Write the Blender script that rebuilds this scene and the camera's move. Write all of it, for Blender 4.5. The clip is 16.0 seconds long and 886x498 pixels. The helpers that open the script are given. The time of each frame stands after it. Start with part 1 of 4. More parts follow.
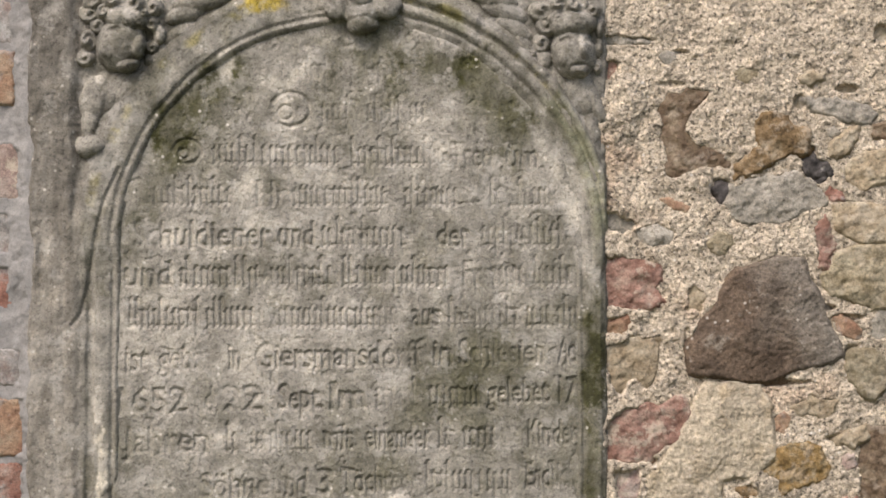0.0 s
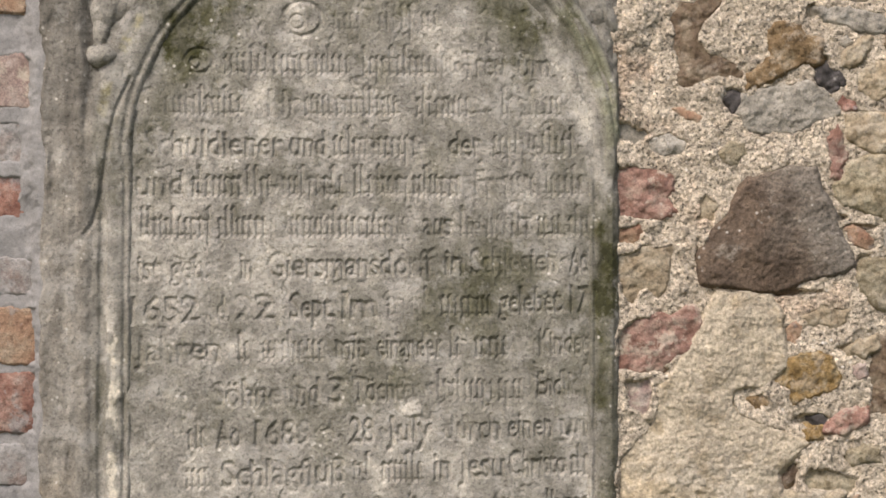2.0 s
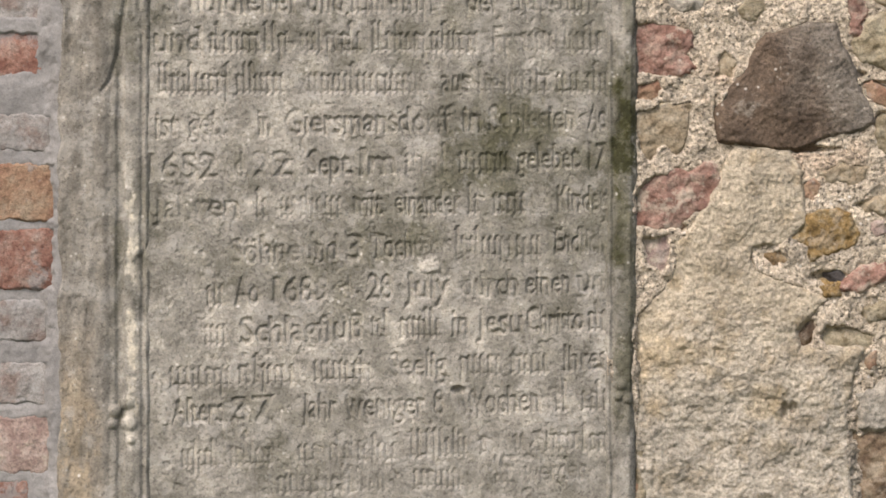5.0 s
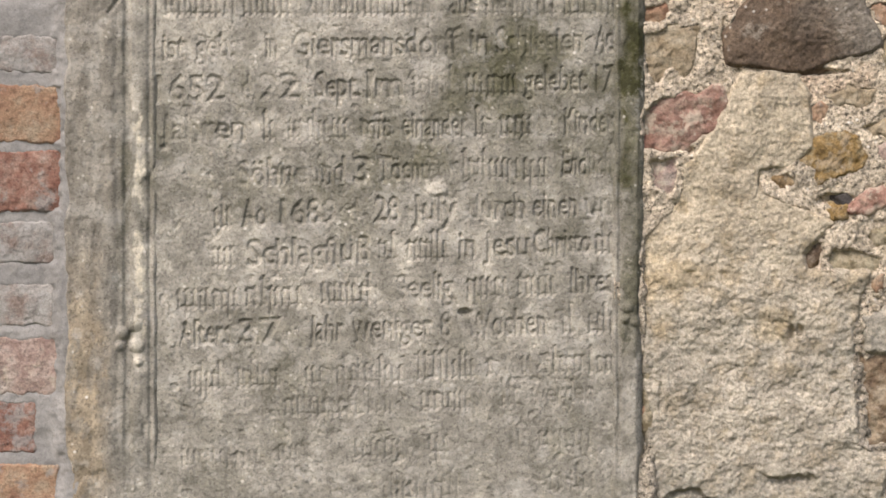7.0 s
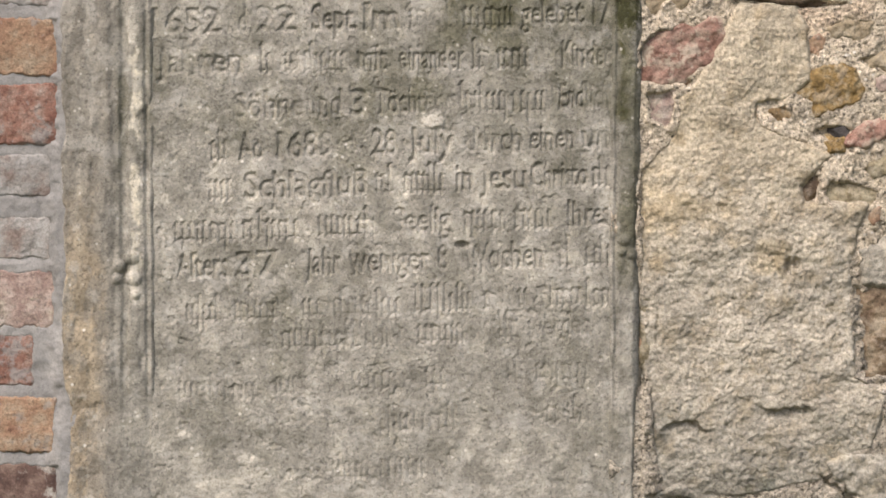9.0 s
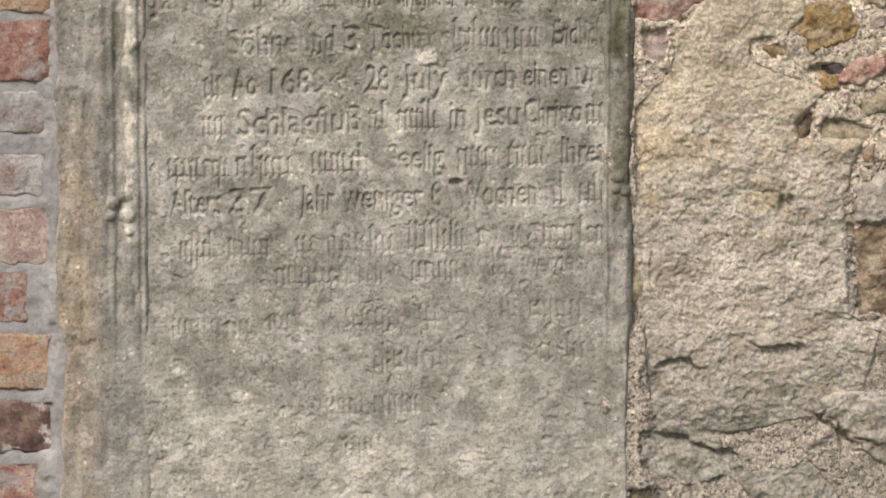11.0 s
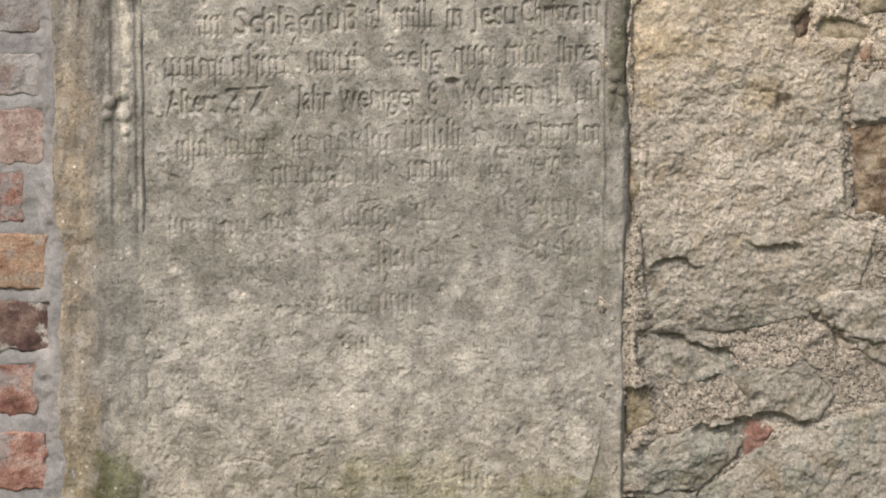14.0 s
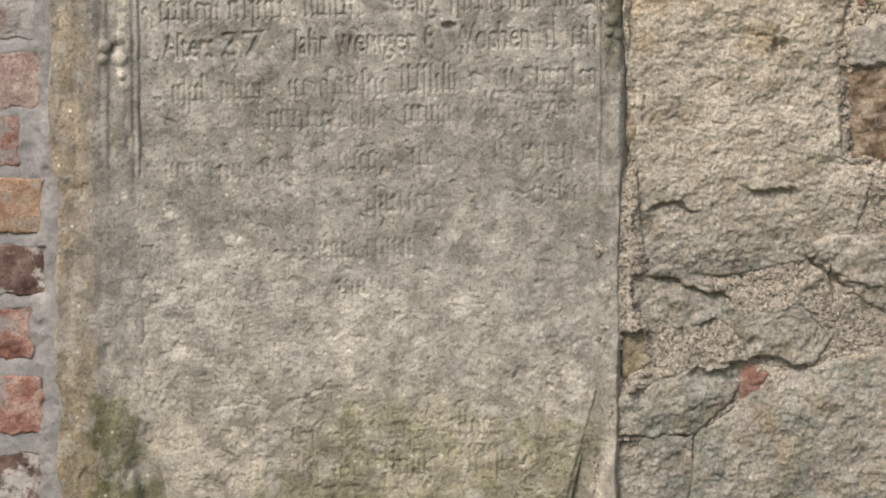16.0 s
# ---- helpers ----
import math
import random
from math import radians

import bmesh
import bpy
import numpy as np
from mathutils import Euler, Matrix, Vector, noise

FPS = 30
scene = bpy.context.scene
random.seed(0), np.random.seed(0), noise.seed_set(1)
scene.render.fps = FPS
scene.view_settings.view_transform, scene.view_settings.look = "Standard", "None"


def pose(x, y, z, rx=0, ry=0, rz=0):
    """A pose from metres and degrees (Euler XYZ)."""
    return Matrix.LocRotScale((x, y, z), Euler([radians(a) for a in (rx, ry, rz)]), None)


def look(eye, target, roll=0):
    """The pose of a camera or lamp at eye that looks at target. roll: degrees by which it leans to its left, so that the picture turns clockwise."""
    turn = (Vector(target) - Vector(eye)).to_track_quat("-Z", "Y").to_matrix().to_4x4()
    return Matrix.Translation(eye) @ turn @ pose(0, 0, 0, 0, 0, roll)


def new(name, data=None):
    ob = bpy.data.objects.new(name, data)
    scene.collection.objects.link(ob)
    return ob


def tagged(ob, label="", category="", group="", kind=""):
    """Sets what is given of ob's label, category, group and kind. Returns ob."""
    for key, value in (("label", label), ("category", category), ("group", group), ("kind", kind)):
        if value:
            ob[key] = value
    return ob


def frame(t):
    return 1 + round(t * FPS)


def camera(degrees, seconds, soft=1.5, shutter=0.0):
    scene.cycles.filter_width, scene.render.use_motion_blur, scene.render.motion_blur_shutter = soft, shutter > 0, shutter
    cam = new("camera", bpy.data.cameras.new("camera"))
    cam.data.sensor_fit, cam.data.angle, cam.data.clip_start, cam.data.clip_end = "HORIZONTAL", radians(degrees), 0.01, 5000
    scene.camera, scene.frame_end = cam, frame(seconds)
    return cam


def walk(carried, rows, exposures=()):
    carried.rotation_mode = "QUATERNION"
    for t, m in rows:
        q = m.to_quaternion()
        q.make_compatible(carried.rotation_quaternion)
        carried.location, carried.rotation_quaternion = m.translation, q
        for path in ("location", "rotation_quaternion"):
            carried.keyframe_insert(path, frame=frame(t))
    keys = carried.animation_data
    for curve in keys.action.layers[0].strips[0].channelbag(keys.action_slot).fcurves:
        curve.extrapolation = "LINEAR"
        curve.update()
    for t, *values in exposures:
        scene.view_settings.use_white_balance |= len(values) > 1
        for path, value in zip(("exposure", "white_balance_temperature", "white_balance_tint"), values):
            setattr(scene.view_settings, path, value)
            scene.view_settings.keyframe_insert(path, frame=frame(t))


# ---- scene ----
# A carved gravestone set in an old church wall, filmed by a tilting camera on a stand.
cam = camera(17.5, 16.0, soft=1.65)
EYE, TILT, DISTANCE = 1.45, 3.0, 4.07
ROWS = [
    (0.0, -0.0, -0.0, 0.0),
    (0.5, 0.101, -0.188, -0.018),
    (1.0, 0.028, -0.589, -0.021),
    (1.5, 0.026, -1.14, -0.04),
    (2.0, 0.235, -1.799, -0.038),
    (2.5, 0.369, -2.25, -0.069),
    (3.0, 0.373, -2.701, -0.066),
    (3.5, 0.425, -3.167, -0.1),
    (4.0, 0.478, -3.71, -0.068),
    (6.5, 0.731, -5.816, -0.09),
    (7.0, 0.742, -6.196, -0.1),
    (7.5, 0.69, -6.523, -0.095),
    (8.0, 0.687, -6.883, -0.113),
    (8.5, 0.71, -7.206, -0.087),
    (9.0, 0.68, -7.533, -0.086),
    (11.5, 0.546, -9.091, -0.103),
    (12.0, 0.537, -9.405, -0.105),
    (12.5, 0.508, -9.729, -0.125),
    (13.0, 0.439, -10.074, -0.135),
    (13.5, 0.478, -10.42, -0.109),
    (14.0, 0.493, -10.78, -0.115),
    (14.5, 0.496, -11.106, -0.123),
    (15.0, 0.477, -11.413, -0.116),
    (15.5, 0.426, -11.656, -0.139),
    (16.0, 0.418, -11.891, -0.126),
]
walk(cam, [(t, pose(0, -DISTANCE, EYE, TILT) @ pose(0, 0, 0, 90 + pitch, roll, yaw)) for t, yaw, pitch, roll in ROWS],
     exposures=((0.0, 0.78, 6500, 15), (4.0, 0.79, 6500, 15), (8.5, 0.88, 6500, 14), (12.0, 0.80, 6500, 14), (16.0, 0.70, 6500, 13)))

# ---- light: a bright overcast day, the sun behind thin cloud, high and to the left ----
SUN_UP, SUN_SIDE = 50.0, -32.0          # degrees above the horizon; degrees left of straight out from the wall
world = bpy.data.worlds.new("sky")
scene.world = world
world.use_nodes = True
sky = world.node_tree.nodes.new("ShaderNodeTexSky")
sky.sky_type, sky.sun_disc = "NISHITA", False
sky.sun_elevation, sky.sun_rotation = radians(SUN_UP), radians(180 - SUN_SIDE)
sky.air_density, sky.dust_density, sky.ozone_density = 1.0, 4.0, 1.0
world.node_tree.links.new(sky.outputs[0], world.node_tree.nodes["Background"].inputs[0])
world.node_tree.nodes["Background"].inputs[1].default_value = 0.10
sun = new("sun", bpy.data.lights.new("sun", "SUN"))
sun.data.energy, sun.data.angle, sun.data.color = 1.5, radians(14), (1.0, 0.97, 0.92)
way = Vector((math.sin(radians(SUN_SIDE)) * math.cos(radians(SUN_UP)), -math.cos(radians(SUN_SIDE)) * math.cos(radians(SUN_UP)), math.sin(radians(SUN_UP))))
sun.matrix_world = look(way * 20, (0, 0, 1))


# ---- noise and sheets (all in millimetres: x to the right, z up, h out of the wall) ----
def hashed(i, j, seed):
    n = (i.astype(np.int64) * 374761393 + j.astype(np.int64) * 668265263 + seed * 974634777) & 0xFFFFFFFF
    n = ((n ^ (n >> 13)) * 1274126177) & 0xFFFFFFFF
    n = ((n ^ (n >> 15)) * 2246822519) & 0xFFFFFFFF
    return ((n ^ (n >> 16)) & 0xFFFFFF) / float(0xFFFFFF)


def value(x, z, seed):
    i, j = np.floor(x), np.floor(z)
    a, b = x - i, z - j
    a, b = a * a * (3 - 2 * a), b * b * (3 - 2 * b)
    i0, j0 = int(i.min()), int(j.min())
    wide, tall = int(i.max()) - i0 + 2, int(j.max()) - j0 + 2
    jj, ii = np.meshgrid(np.arange(j0, j0 + tall), np.arange(i0, i0 + wide))
    knots = hashed(ii, jj, seed).ravel()
    k = (i.astype(np.int64) - i0) * tall + (j.astype(np.int64) - j0)
    low = knots[k] * (1 - a) + knots[k + tall] * a
    high = knots[k + 1] * (1 - a) + knots[k + tall + 1] * a
    return (low * (1 - b) + high * b) * 2 - 1


def fbm(x, z, size, seed, octaves=4, gain=0.5):
    """Rough noise of about -1 to 1 whose largest lumps are `size` mm across."""
    total, level, reach = 0.0, 1.0, 0.0
    c, s = math.cos(0.6), math.sin(0.6)
    for k in range(octaves):
        total = total + level * value(x / size + 17.3 * k, z / size - 9.1 * k, seed + 31 * k)
        reach += level
        level *= gain
        size *= 0.49
        x, z = c * x - s * z, s * x + c * z
    return total / reach * 1.5


def lumps(x, z, size, seed, octaves=3):
    """Billowed noise, 0 in sharp creases to about 1 on rounded lumps."""
    total, level, reach = 0.0, 1.0, 0.0
    for k in range(octaves):
        total = total + level * np.abs(value(x / size + 5.1 * k, z / size + 3.7 * k, seed + 13 * k))
        reach += level
        level *= 0.55
        size *= 0.47
    return total / reach


def flaky(x, z, size, seed, steps=5.0, octaves=6):
    """Noise broken into flat flakes with steep edges, about -1 to 1."""
    v = fbm(x, z, size, seed, octaves, 0.6) * steps
    f = np.floor(v)
    return (f + smooth(0.72, 1.0, v - f)) / steps


def smooth(a, b, x):
    k = np.clip((x - a) / (b - a), 0, 1)
    return k * k * (3 - 2 * k)


def inside(x, z, points):
    """Distance to the outline of a polygon, positive inside it."""
    best, odd = np.full(x.shape, 1e9), np.zeros(x.shape, bool)
    for (ax, az), (bx, bz) in zip(points, points[1:] + points[:1]):
        dx, dz = bx - ax, bz - az
        k = np.clip(((x - ax) * dx + (z - az) * dz) / (dx * dx + dz * dz + 1e-9), 0, 1)
        best = np.minimum(best, np.hypot(x - ax - k * dx, z - az - k * dz))
        if az != bz:
            odd ^= ((az > z) != (bz > z)) & (x < (bx - ax) * (z - az) / (bz - az) + ax)
    return np.where(odd, best, -best)


def path_gap(x, z, points):
    """Distance to a line through points."""
    best = np.full(x.shape, 1e9)
    for (ax, az), (bx, bz) in zip(points, points[1:]):
        dx, dz = bx - ax, bz - az
        k = np.clip(((x - ax) * dx + (z - az) * dz) / (dx * dx + dz * dz + 1e-9), 0, 1)
        best = np.minimum(best, np.hypot(x - ax - k * dx, z - az - k * dz))
    return best


def grid(x0, x1, z0, z1, step):
    return np.meshgrid(np.arange(x0, x1 + step, step, dtype=float), np.arange(z0, z1 + step, step, dtype=float))


def sheet(name, x, z, h, keep=None, tint=None, back=30.0):
    """A mesh of a relief: its face, and sides that run back into the wall. keep: which vertices are wanted."""
    rows, cols = x.shape
    index = np.arange(rows * cols).reshape(rows, cols)
    quads = np.stack([index[:-1, :-1], index[:-1, 1:], index[1:, 1:], index[1:, :-1]], -1).reshape(-1, 4)
    if keep is not None:
        quads = quads[keep.ravel()[quads].any(1)]
    used, faces = np.unique(quads, return_inverse=True)
    faces = faces.reshape(-1, 4)
    co = np.stack([x.ravel()[used], -h.ravel()[used], z.ravel()[used]], -1)
    count = len(used)
    edges = np.concatenate([faces[:, [k, (k + 1) % 4]] for k in range(4)])
    key = edges.min(1).astype(np.int64) * count + edges.max(1)
    _, first, times = np.unique(key, return_index=True, return_counts=True)
    rim = edges[first[times == 1]]
    outer, place = np.unique(rim, return_inverse=True)
    place = place.reshape(-1, 2) + count
    deep = co[outer].copy()
    deep[:, 1] = back
    co = np.concatenate([co, deep]) / 1000.0
    faces = np.concatenate([faces, np.stack([rim[:, 1], rim[:, 0], place[:, 0], place[:, 1]], -1)])
    me = bpy.data.meshes.new(name)
    me.vertices.add(len(co))
    me.vertices.foreach_set("co", co.ravel().astype(np.float32))
    me.loops.add(faces.size)
    me.loops.foreach_set("vertex_index", faces.ravel().astype(np.int32))
    me.polygons.add(len(faces))
    me.polygons.foreach_set("loop_start", np.arange(0, faces.size, 4, dtype=np.int32))
    me.update(calc_edges=True)
    me.polygons.foreach_set("use_smooth", np.ones(len(faces), bool))
    if tint is not None:
        colour = np.ones((len(co), 4), np.float32)
        flat = tint.reshape(-1, 3)[used]
        colour[:count, :3] = flat
        colour[count:, :3] = flat[outer]
        me.color_attributes.new("tint", "FLOAT_COLOR", "POINT").data.foreach_set("color", colour.ravel())
    me.validate()
    return me


def part(name, me, material, parent, label=""):
    ob = new(name, me)
    ob.data.materials.clear()
    ob.data.materials.append(material)
    ob.parent = parent
    return tagged(ob, label)


# ---- materials ----
def surface(name, colours, grain=0.003, patch=0.05, bump=0.5, speck=0.0, tinted=False, rough=0.92, spread=0.12, speck_colour=(0.62, 0.58, 0.5), contrast=0.38, crust=0.0, crust_colour=(0.5, 0.47, 0.41), grit=0.0, crust_size=0.028, pits=0.0):
    """Weathered mineral: three colours in patches, fine grain, pale specks, relief; `tinted` multiplies by the mesh's
    own painted colours.
    """
    m = bpy.data.materials.new(name)
    m.use_nodes = True
    nodes, links = m.node_tree.nodes, m.node_tree.links
    shader = nodes["Principled BSDF"]
    shader.inputs["Roughness"].default_value = rough
    shader.inputs["Specular IOR Level"].default_value = 0.25
    where = nodes.new("ShaderNodeTexCoord")
    info = nodes.new("ShaderNodeObjectInfo")
    shift = nodes.new("ShaderNodeVectorMath")
    shift.operation = "MULTIPLY_ADD"
    links.new(info.outputs["Random"], shift.inputs[0])
    shift.inputs[1].default_value = (7.0, 3.0, 5.0)
    links.new(where.outputs["Object"], shift.inputs[2])

    def noisy(size, detail, roughness=0.6):
        n = nodes.new("ShaderNodeTexNoise")
        n.inputs["Scale"].default_value = 1.0 / size
        n.inputs["Detail"].default_value = detail
        n.inputs["Roughness"].default_value = roughness
        links.new(shift.outputs[0], n.inputs["Vector"])
        return n

    def mixed(kind, factor, a, b):
        n = nodes.new("ShaderNodeMix")
        n.data_type, n.blend_type = "RGBA", kind
        for socket, v in ((n.inputs[0], factor), (n.inputs[6], a), (n.inputs[7], b)):
            if isinstance(v, (float, int)):
                socket.default_value = v
            elif isinstance(v, tuple):
                socket.default_value = (*v, 1)
            else:
                links.new(v, socket)
        return n.outputs[2]

    def ranged(v, a, b, c, d):
        n = nodes.new("ShaderNodeMapRange")
        links.new(v, n.inputs[0])
        for k, w in enumerate((a, b, c, d)):
            n.inputs[1 + k].default_value = w
        return n.outputs[0]

    ramp = nodes.new("ShaderNodeValToRGB")
    links.new(noisy(patch, 6, 0.62).outputs["Fac"], ramp.inputs[0])
    e = ramp.color_ramp.elements
    e[0].position, e[1].position = 0.36, 0.66
    e[0].color, e[1].color = (*colours[0], 1), (*colours[2], 1)
    mid = e.new(0.5)
    mid.color = (*colours[1], 1)
    out = ramp.outputs[0]
    fine = noisy(grain, 5, 0.7)
    out = mixed("MULTIPLY", 1.0, out, ranged(fine.outputs["Fac"], 0.25, 0.75, 1 - contrast, 1 + contrast))
    out = mixed("MULTIPLY", 1.0, out, ranged(info.outputs["Random"], 0, 1, 1 - spread, 1 + spread))
    if tinted:
        stains = nodes.new("ShaderNodeVertexColor")
        stains.layer_name = "tint"
        out = mixed("MULTIPLY", 1.0, out, stains.outputs["Color"])
    if grit:
        grains = nodes.new("ShaderNodeTexVoronoi")
        grains.inputs["Scale"].default_value = 1 / 0.0045
        links.new(shift.outputs[0], grains.inputs["Vector"])
        out = mixed("MULTIPLY", 1.0, out, ranged(grains.outputs["Color"], 0.0, 1.0, 1 - grit, 1 + grit))
    if crust:
        bloom = noisy(crust_size, 10, 0.7)
        out = mixed("MIX", ranged(bloom.outputs["Fac"], 0.53, 0.60, 0.0, crust), out, crust_colour)
        scab = noisy(0.045, 8, 0.7)
        out = mixed("MULTIPLY", 1.0, out, ranged(scab.outputs["Fac"], 0.36, 0.44, 1 - 0.5 * crust, 1.0))
    # shade of tiny pores painted as dark dots; no relief is cut here
    if pits:
        pit_shade = noisy(0.005, 3, 0.55)
        out = mixed("MULTIPLY", 1.0, out, ranged(pit_shade.outputs["Fac"], 0.37, 0.42, 1 - pits, 1.0))
    if speck:
        spots = nodes.new("ShaderNodeTexVoronoi")
        spots.inputs["Scale"].default_value = 1 / 0.011
        spots.inputs["Randomness"].default_value = 1.0
        links.new(shift.outputs[0], spots.inputs["Vector"])
        near = ranged(spots.outputs["Distance"], 0.10, 0.28, 1.0, 0.0)
        some = ranged(noisy(0.03, 4).outputs["Fac"], 0.56, 0.64, 0.0, speck)
        both = nodes.new("ShaderNodeMath")
        both.operation = "MULTIPLY"
        links.new(near, both.inputs[0])
        links.new(some, both.inputs[1])
        out = mixed("MIX", both.outputs[0], out, speck_colour)
    links.new(out, shader.inputs["Base Color"])
    relief = nodes.new("ShaderNodeBump")
    relief.inputs["Strength"].default_value = bump
    relief.inputs["Distance"].default_value = grain * 0.8
    links.new(noisy(grain * 1.6, 6, 0.65).outputs["Fac"], relief.inputs["Height"])
    links.new(relief.outputs[0], shader.inputs["Normal"])
    return m


carved_stone = surface("grey sandstone", ((0.74, 0.73, 0.70), (0.97, 0.96, 0.94), (1.24, 1.22, 1.17)), 0.0035, 0.03, 0.55, 0.95, True, 0.95, 0.0, contrast=0.34, crust=0.34, crust_colour=(0.52, 0.49, 0.43), pits=0.32, crust_size=0.05)
mortar_mat = surface("lime mortar", ((0.86, 0.84, 0.80), (1.0, 1.0, 1.0), (1.15, 1.14, 1.1)), 0.0024, 0.014, 1.2, 0.9, True, 0.95, 0.0, (0.7, 0.66, 0.58), contrast=0.62, grit=0.46, pits=0.65)
cement_mat = surface("grey cement", ((0.88, 0.88, 0.88), (1.0, 1.0, 1.0), (1.12, 1.11, 1.10)), 0.003, 0.05, 0.4, 0.15, True, 0.9, 0.0, contrast=0.22, pits=0.15)
block_mat = surface("tooled sandstone", ((0.88, 0.84, 0.76), (1.0, 1.0, 1.0), (1.12, 1.12, 1.1)), 0.0045, 0.035, 0.9, 0.3, True, 0.95, 0.0, contrast=0.5, grit=0.15, pits=0.3)
boulder_mat = surface("granite boulder", ((0.80, 0.78, 0.75), (1.0, 1.0, 1.0), (1.2, 1.2, 1.18)), 0.003, 0.03, 0.8, 0.7, True, 0.7, 0.0, contrast=0.5, pits=0.35, grit=0.22)
LIME, CEMENT = (0.50, 0.435, 0.335), (0.29, 0.28, 0.26)
tan = surface("tan sandstone", ((0.26, 0.20, 0.125), (0.37, 0.30, 0.20), (0.44, 0.38, 0.28)), 0.004, 0.03, 0.7, 0.3, contrast=0.45, crust=0.4, crust_colour=LIME, pits=0.3)
brown = surface("brown field stone", ((0.10, 0.065, 0.04), (0.17, 0.12, 0.074), (0.29, 0.23, 0.155)), 0.003, 0.03, 0.7, 0.2, rough=0.6, contrast=0.45, crust=0.3, crust_colour=LIME, pits=0.3)
dark = surface("dark granite", ((0.10, 0.07, 0.044), (0.165, 0.125, 0.084), (0.27, 0.235, 0.185)), 0.003, 0.09, 0.8, 0.8, rough=0.7, contrast=0.6, pits=0.4)
# near-black filler that stands in for shade in hollows of the wall
black = surface("near-black hollow filler", ((0.03, 0.026, 0.023), (0.06, 0.053, 0.048), (0.12, 0.105, 0.095)), 0.003, 0.015, 0.8, 0.3, rough=0.6)
grey = surface("grey limestone", ((0.22, 0.20, 0.16), (0.32, 0.29, 0.235), (0.40, 0.365, 0.30)), 0.003, 0.03, 0.7, 0.3, contrast=0.45, crust=0.4, crust_colour=LIME, pits=0.3)
olive = surface("olive sandstone", ((0.18, 0.145, 0.085), (0.27, 0.225, 0.145), (0.35, 0.305, 0.21)), 0.003, 0.025, 0.7, 0.3, contrast=0.45, crust=0.35, crust_colour=LIME, pits=0.3)
ochre = surface("rusty ochre stone", ((0.13, 0.085, 0.042), (0.225, 0.152, 0.078), (0.33, 0.26, 0.17)), 0.003, 0.022, 0.8, 0.2, contrast=0.5, crust=0.4, crust_colour=LIME, pits=0.4)
rusty = surface("rust-stained yellow stone", ((0.14, 0.09, 0.035), (0.29, 0.19, 0.075), (0.36, 0.29, 0.18)), 0.003, 0.022, 0.8, 0.2, contrast=0.5, crust=0.35, crust_colour=LIME, pits=0.45)
brick_red = surface("red brick", ((0.23, 0.125, 0.09), (0.32, 0.19, 0.145), (0.40, 0.29, 0.22)), 0.003, 0.03, 0.7, 0.4, contrast=0.4, crust=0.65, crust_colour=LIME, crust_size=0.035, pits=0.25)
brick_pink = surface("pale mauve brick", ((0.26, 0.18, 0.15), (0.35, 0.265, 0.22), (0.42, 0.355, 0.30)), 0.003, 0.03, 0.6, 0.3, contrast=0.4, crust=0.7, crust_colour=LIME, pits=0.25)
brick_orange = surface("orange brick", ((0.25, 0.14, 0.09), (0.34, 0.22, 0.14), (0.38, 0.29, 0.20)), 0.003, 0.03, 0.6, 0.2, contrast=0.4, crust=0.55, crust_colour=CEMENT, crust_size=0.05, pits=0.3)
brick_rust = surface("rust red brick", ((0.19, 0.09, 0.065), (0.28, 0.15, 0.11), (0.37, 0.265, 0.21)), 0.003, 0.03, 0.7, 0.3, contrast=0.4, crust=0.7, crust_colour=CEMENT, crust_size=0.05, pits=0.3)
brick_maroon = surface("burnt maroon brick", ((0.06, 0.036, 0.03), (0.12, 0.075, 0.06), (0.20, 0.14, 0.11)), 0.003, 0.032, 0.6, 0.2, contrast=0.4, crust=0.9, crust_colour=(0.48, 0.45, 0.39), crust_size=0.06)
brick_grey = surface("mortar-smeared brick", ((0.24, 0.185, 0.155), (0.31, 0.285, 0.255), (0.38, 0.36, 0.33)), 0.003, 0.03, 0.6, 0.2, contrast=0.35, crust=0.7, crust_colour=(0.36, 0.345, 0.32), crust_size=0.05, pits=0.2)
plain_wall = surface("rough wall render", ((0.34, 0.29, 0.21), (0.42, 0.37, 0.28), (0.5, 0.45, 0.35)), 0.006, 0.12, 1.0, 0.2)
turf = surface("worn grass", ((0.035, 0.05, 0.018), (0.06, 0.075, 0.03), (0.12, 0.105, 0.06)), 0.02, 0.4, 1.0)


# ---- the setting ----
def box_mesh(name, x0, x1, y0, y1, z0, z1):
    bm = bmesh.new()
    bmesh.ops.create_cube(bm, size=1, matrix=Matrix.Translation(((x0 + x1) / 2, (y0 + y1) / 2, (z0 + z1) / 2)) @ Matrix.Diagonal((x1 - x0, y1 - y0, z1 - z0, 1)))
    me = bpy.data.meshes.new(name)
    bm.to_mesh(me)
    bm.free()
    return me


def ground():
    bm = bmesh.new()
    bmesh.ops.create_grid(bm, x_segments=60, y_segments=60, size=1)
    for v in bm.verts:
        far = max(abs(v.co.x), abs(v.co.y))
        v.co.xy = v.co.xy * (4 + 400 * far ** 4)
        v.co.z = 0.03 * noise.noise(v.co * 0.9) if far < 0.8 else 0
    me = bpy.data.meshes.new("ground")
    bm.to_mesh(me)
    bm.free()
    ob = new("ground", me)
    me.materials.append(turf)
    return tagged(ob, "worn short grass in front of the old wall", "ground", kind="structure")


ground()
wall = tagged(new("wall_church", box_mesh("wall_church", -4.0, 4.0, 0.012, 0.6, -0.1, 3.4)), "old rubble and brick church wall with lime mortar", "wall", kind="structure")
wall.data.materials.append(plain_wall)

LEFT, RIGHT = -588, 236                 # the gravestone's sides
TOP, BOTTOM = 2120, 330
CX, CZ, R = -134, 1658, 322          # the arch: its middle and its radius


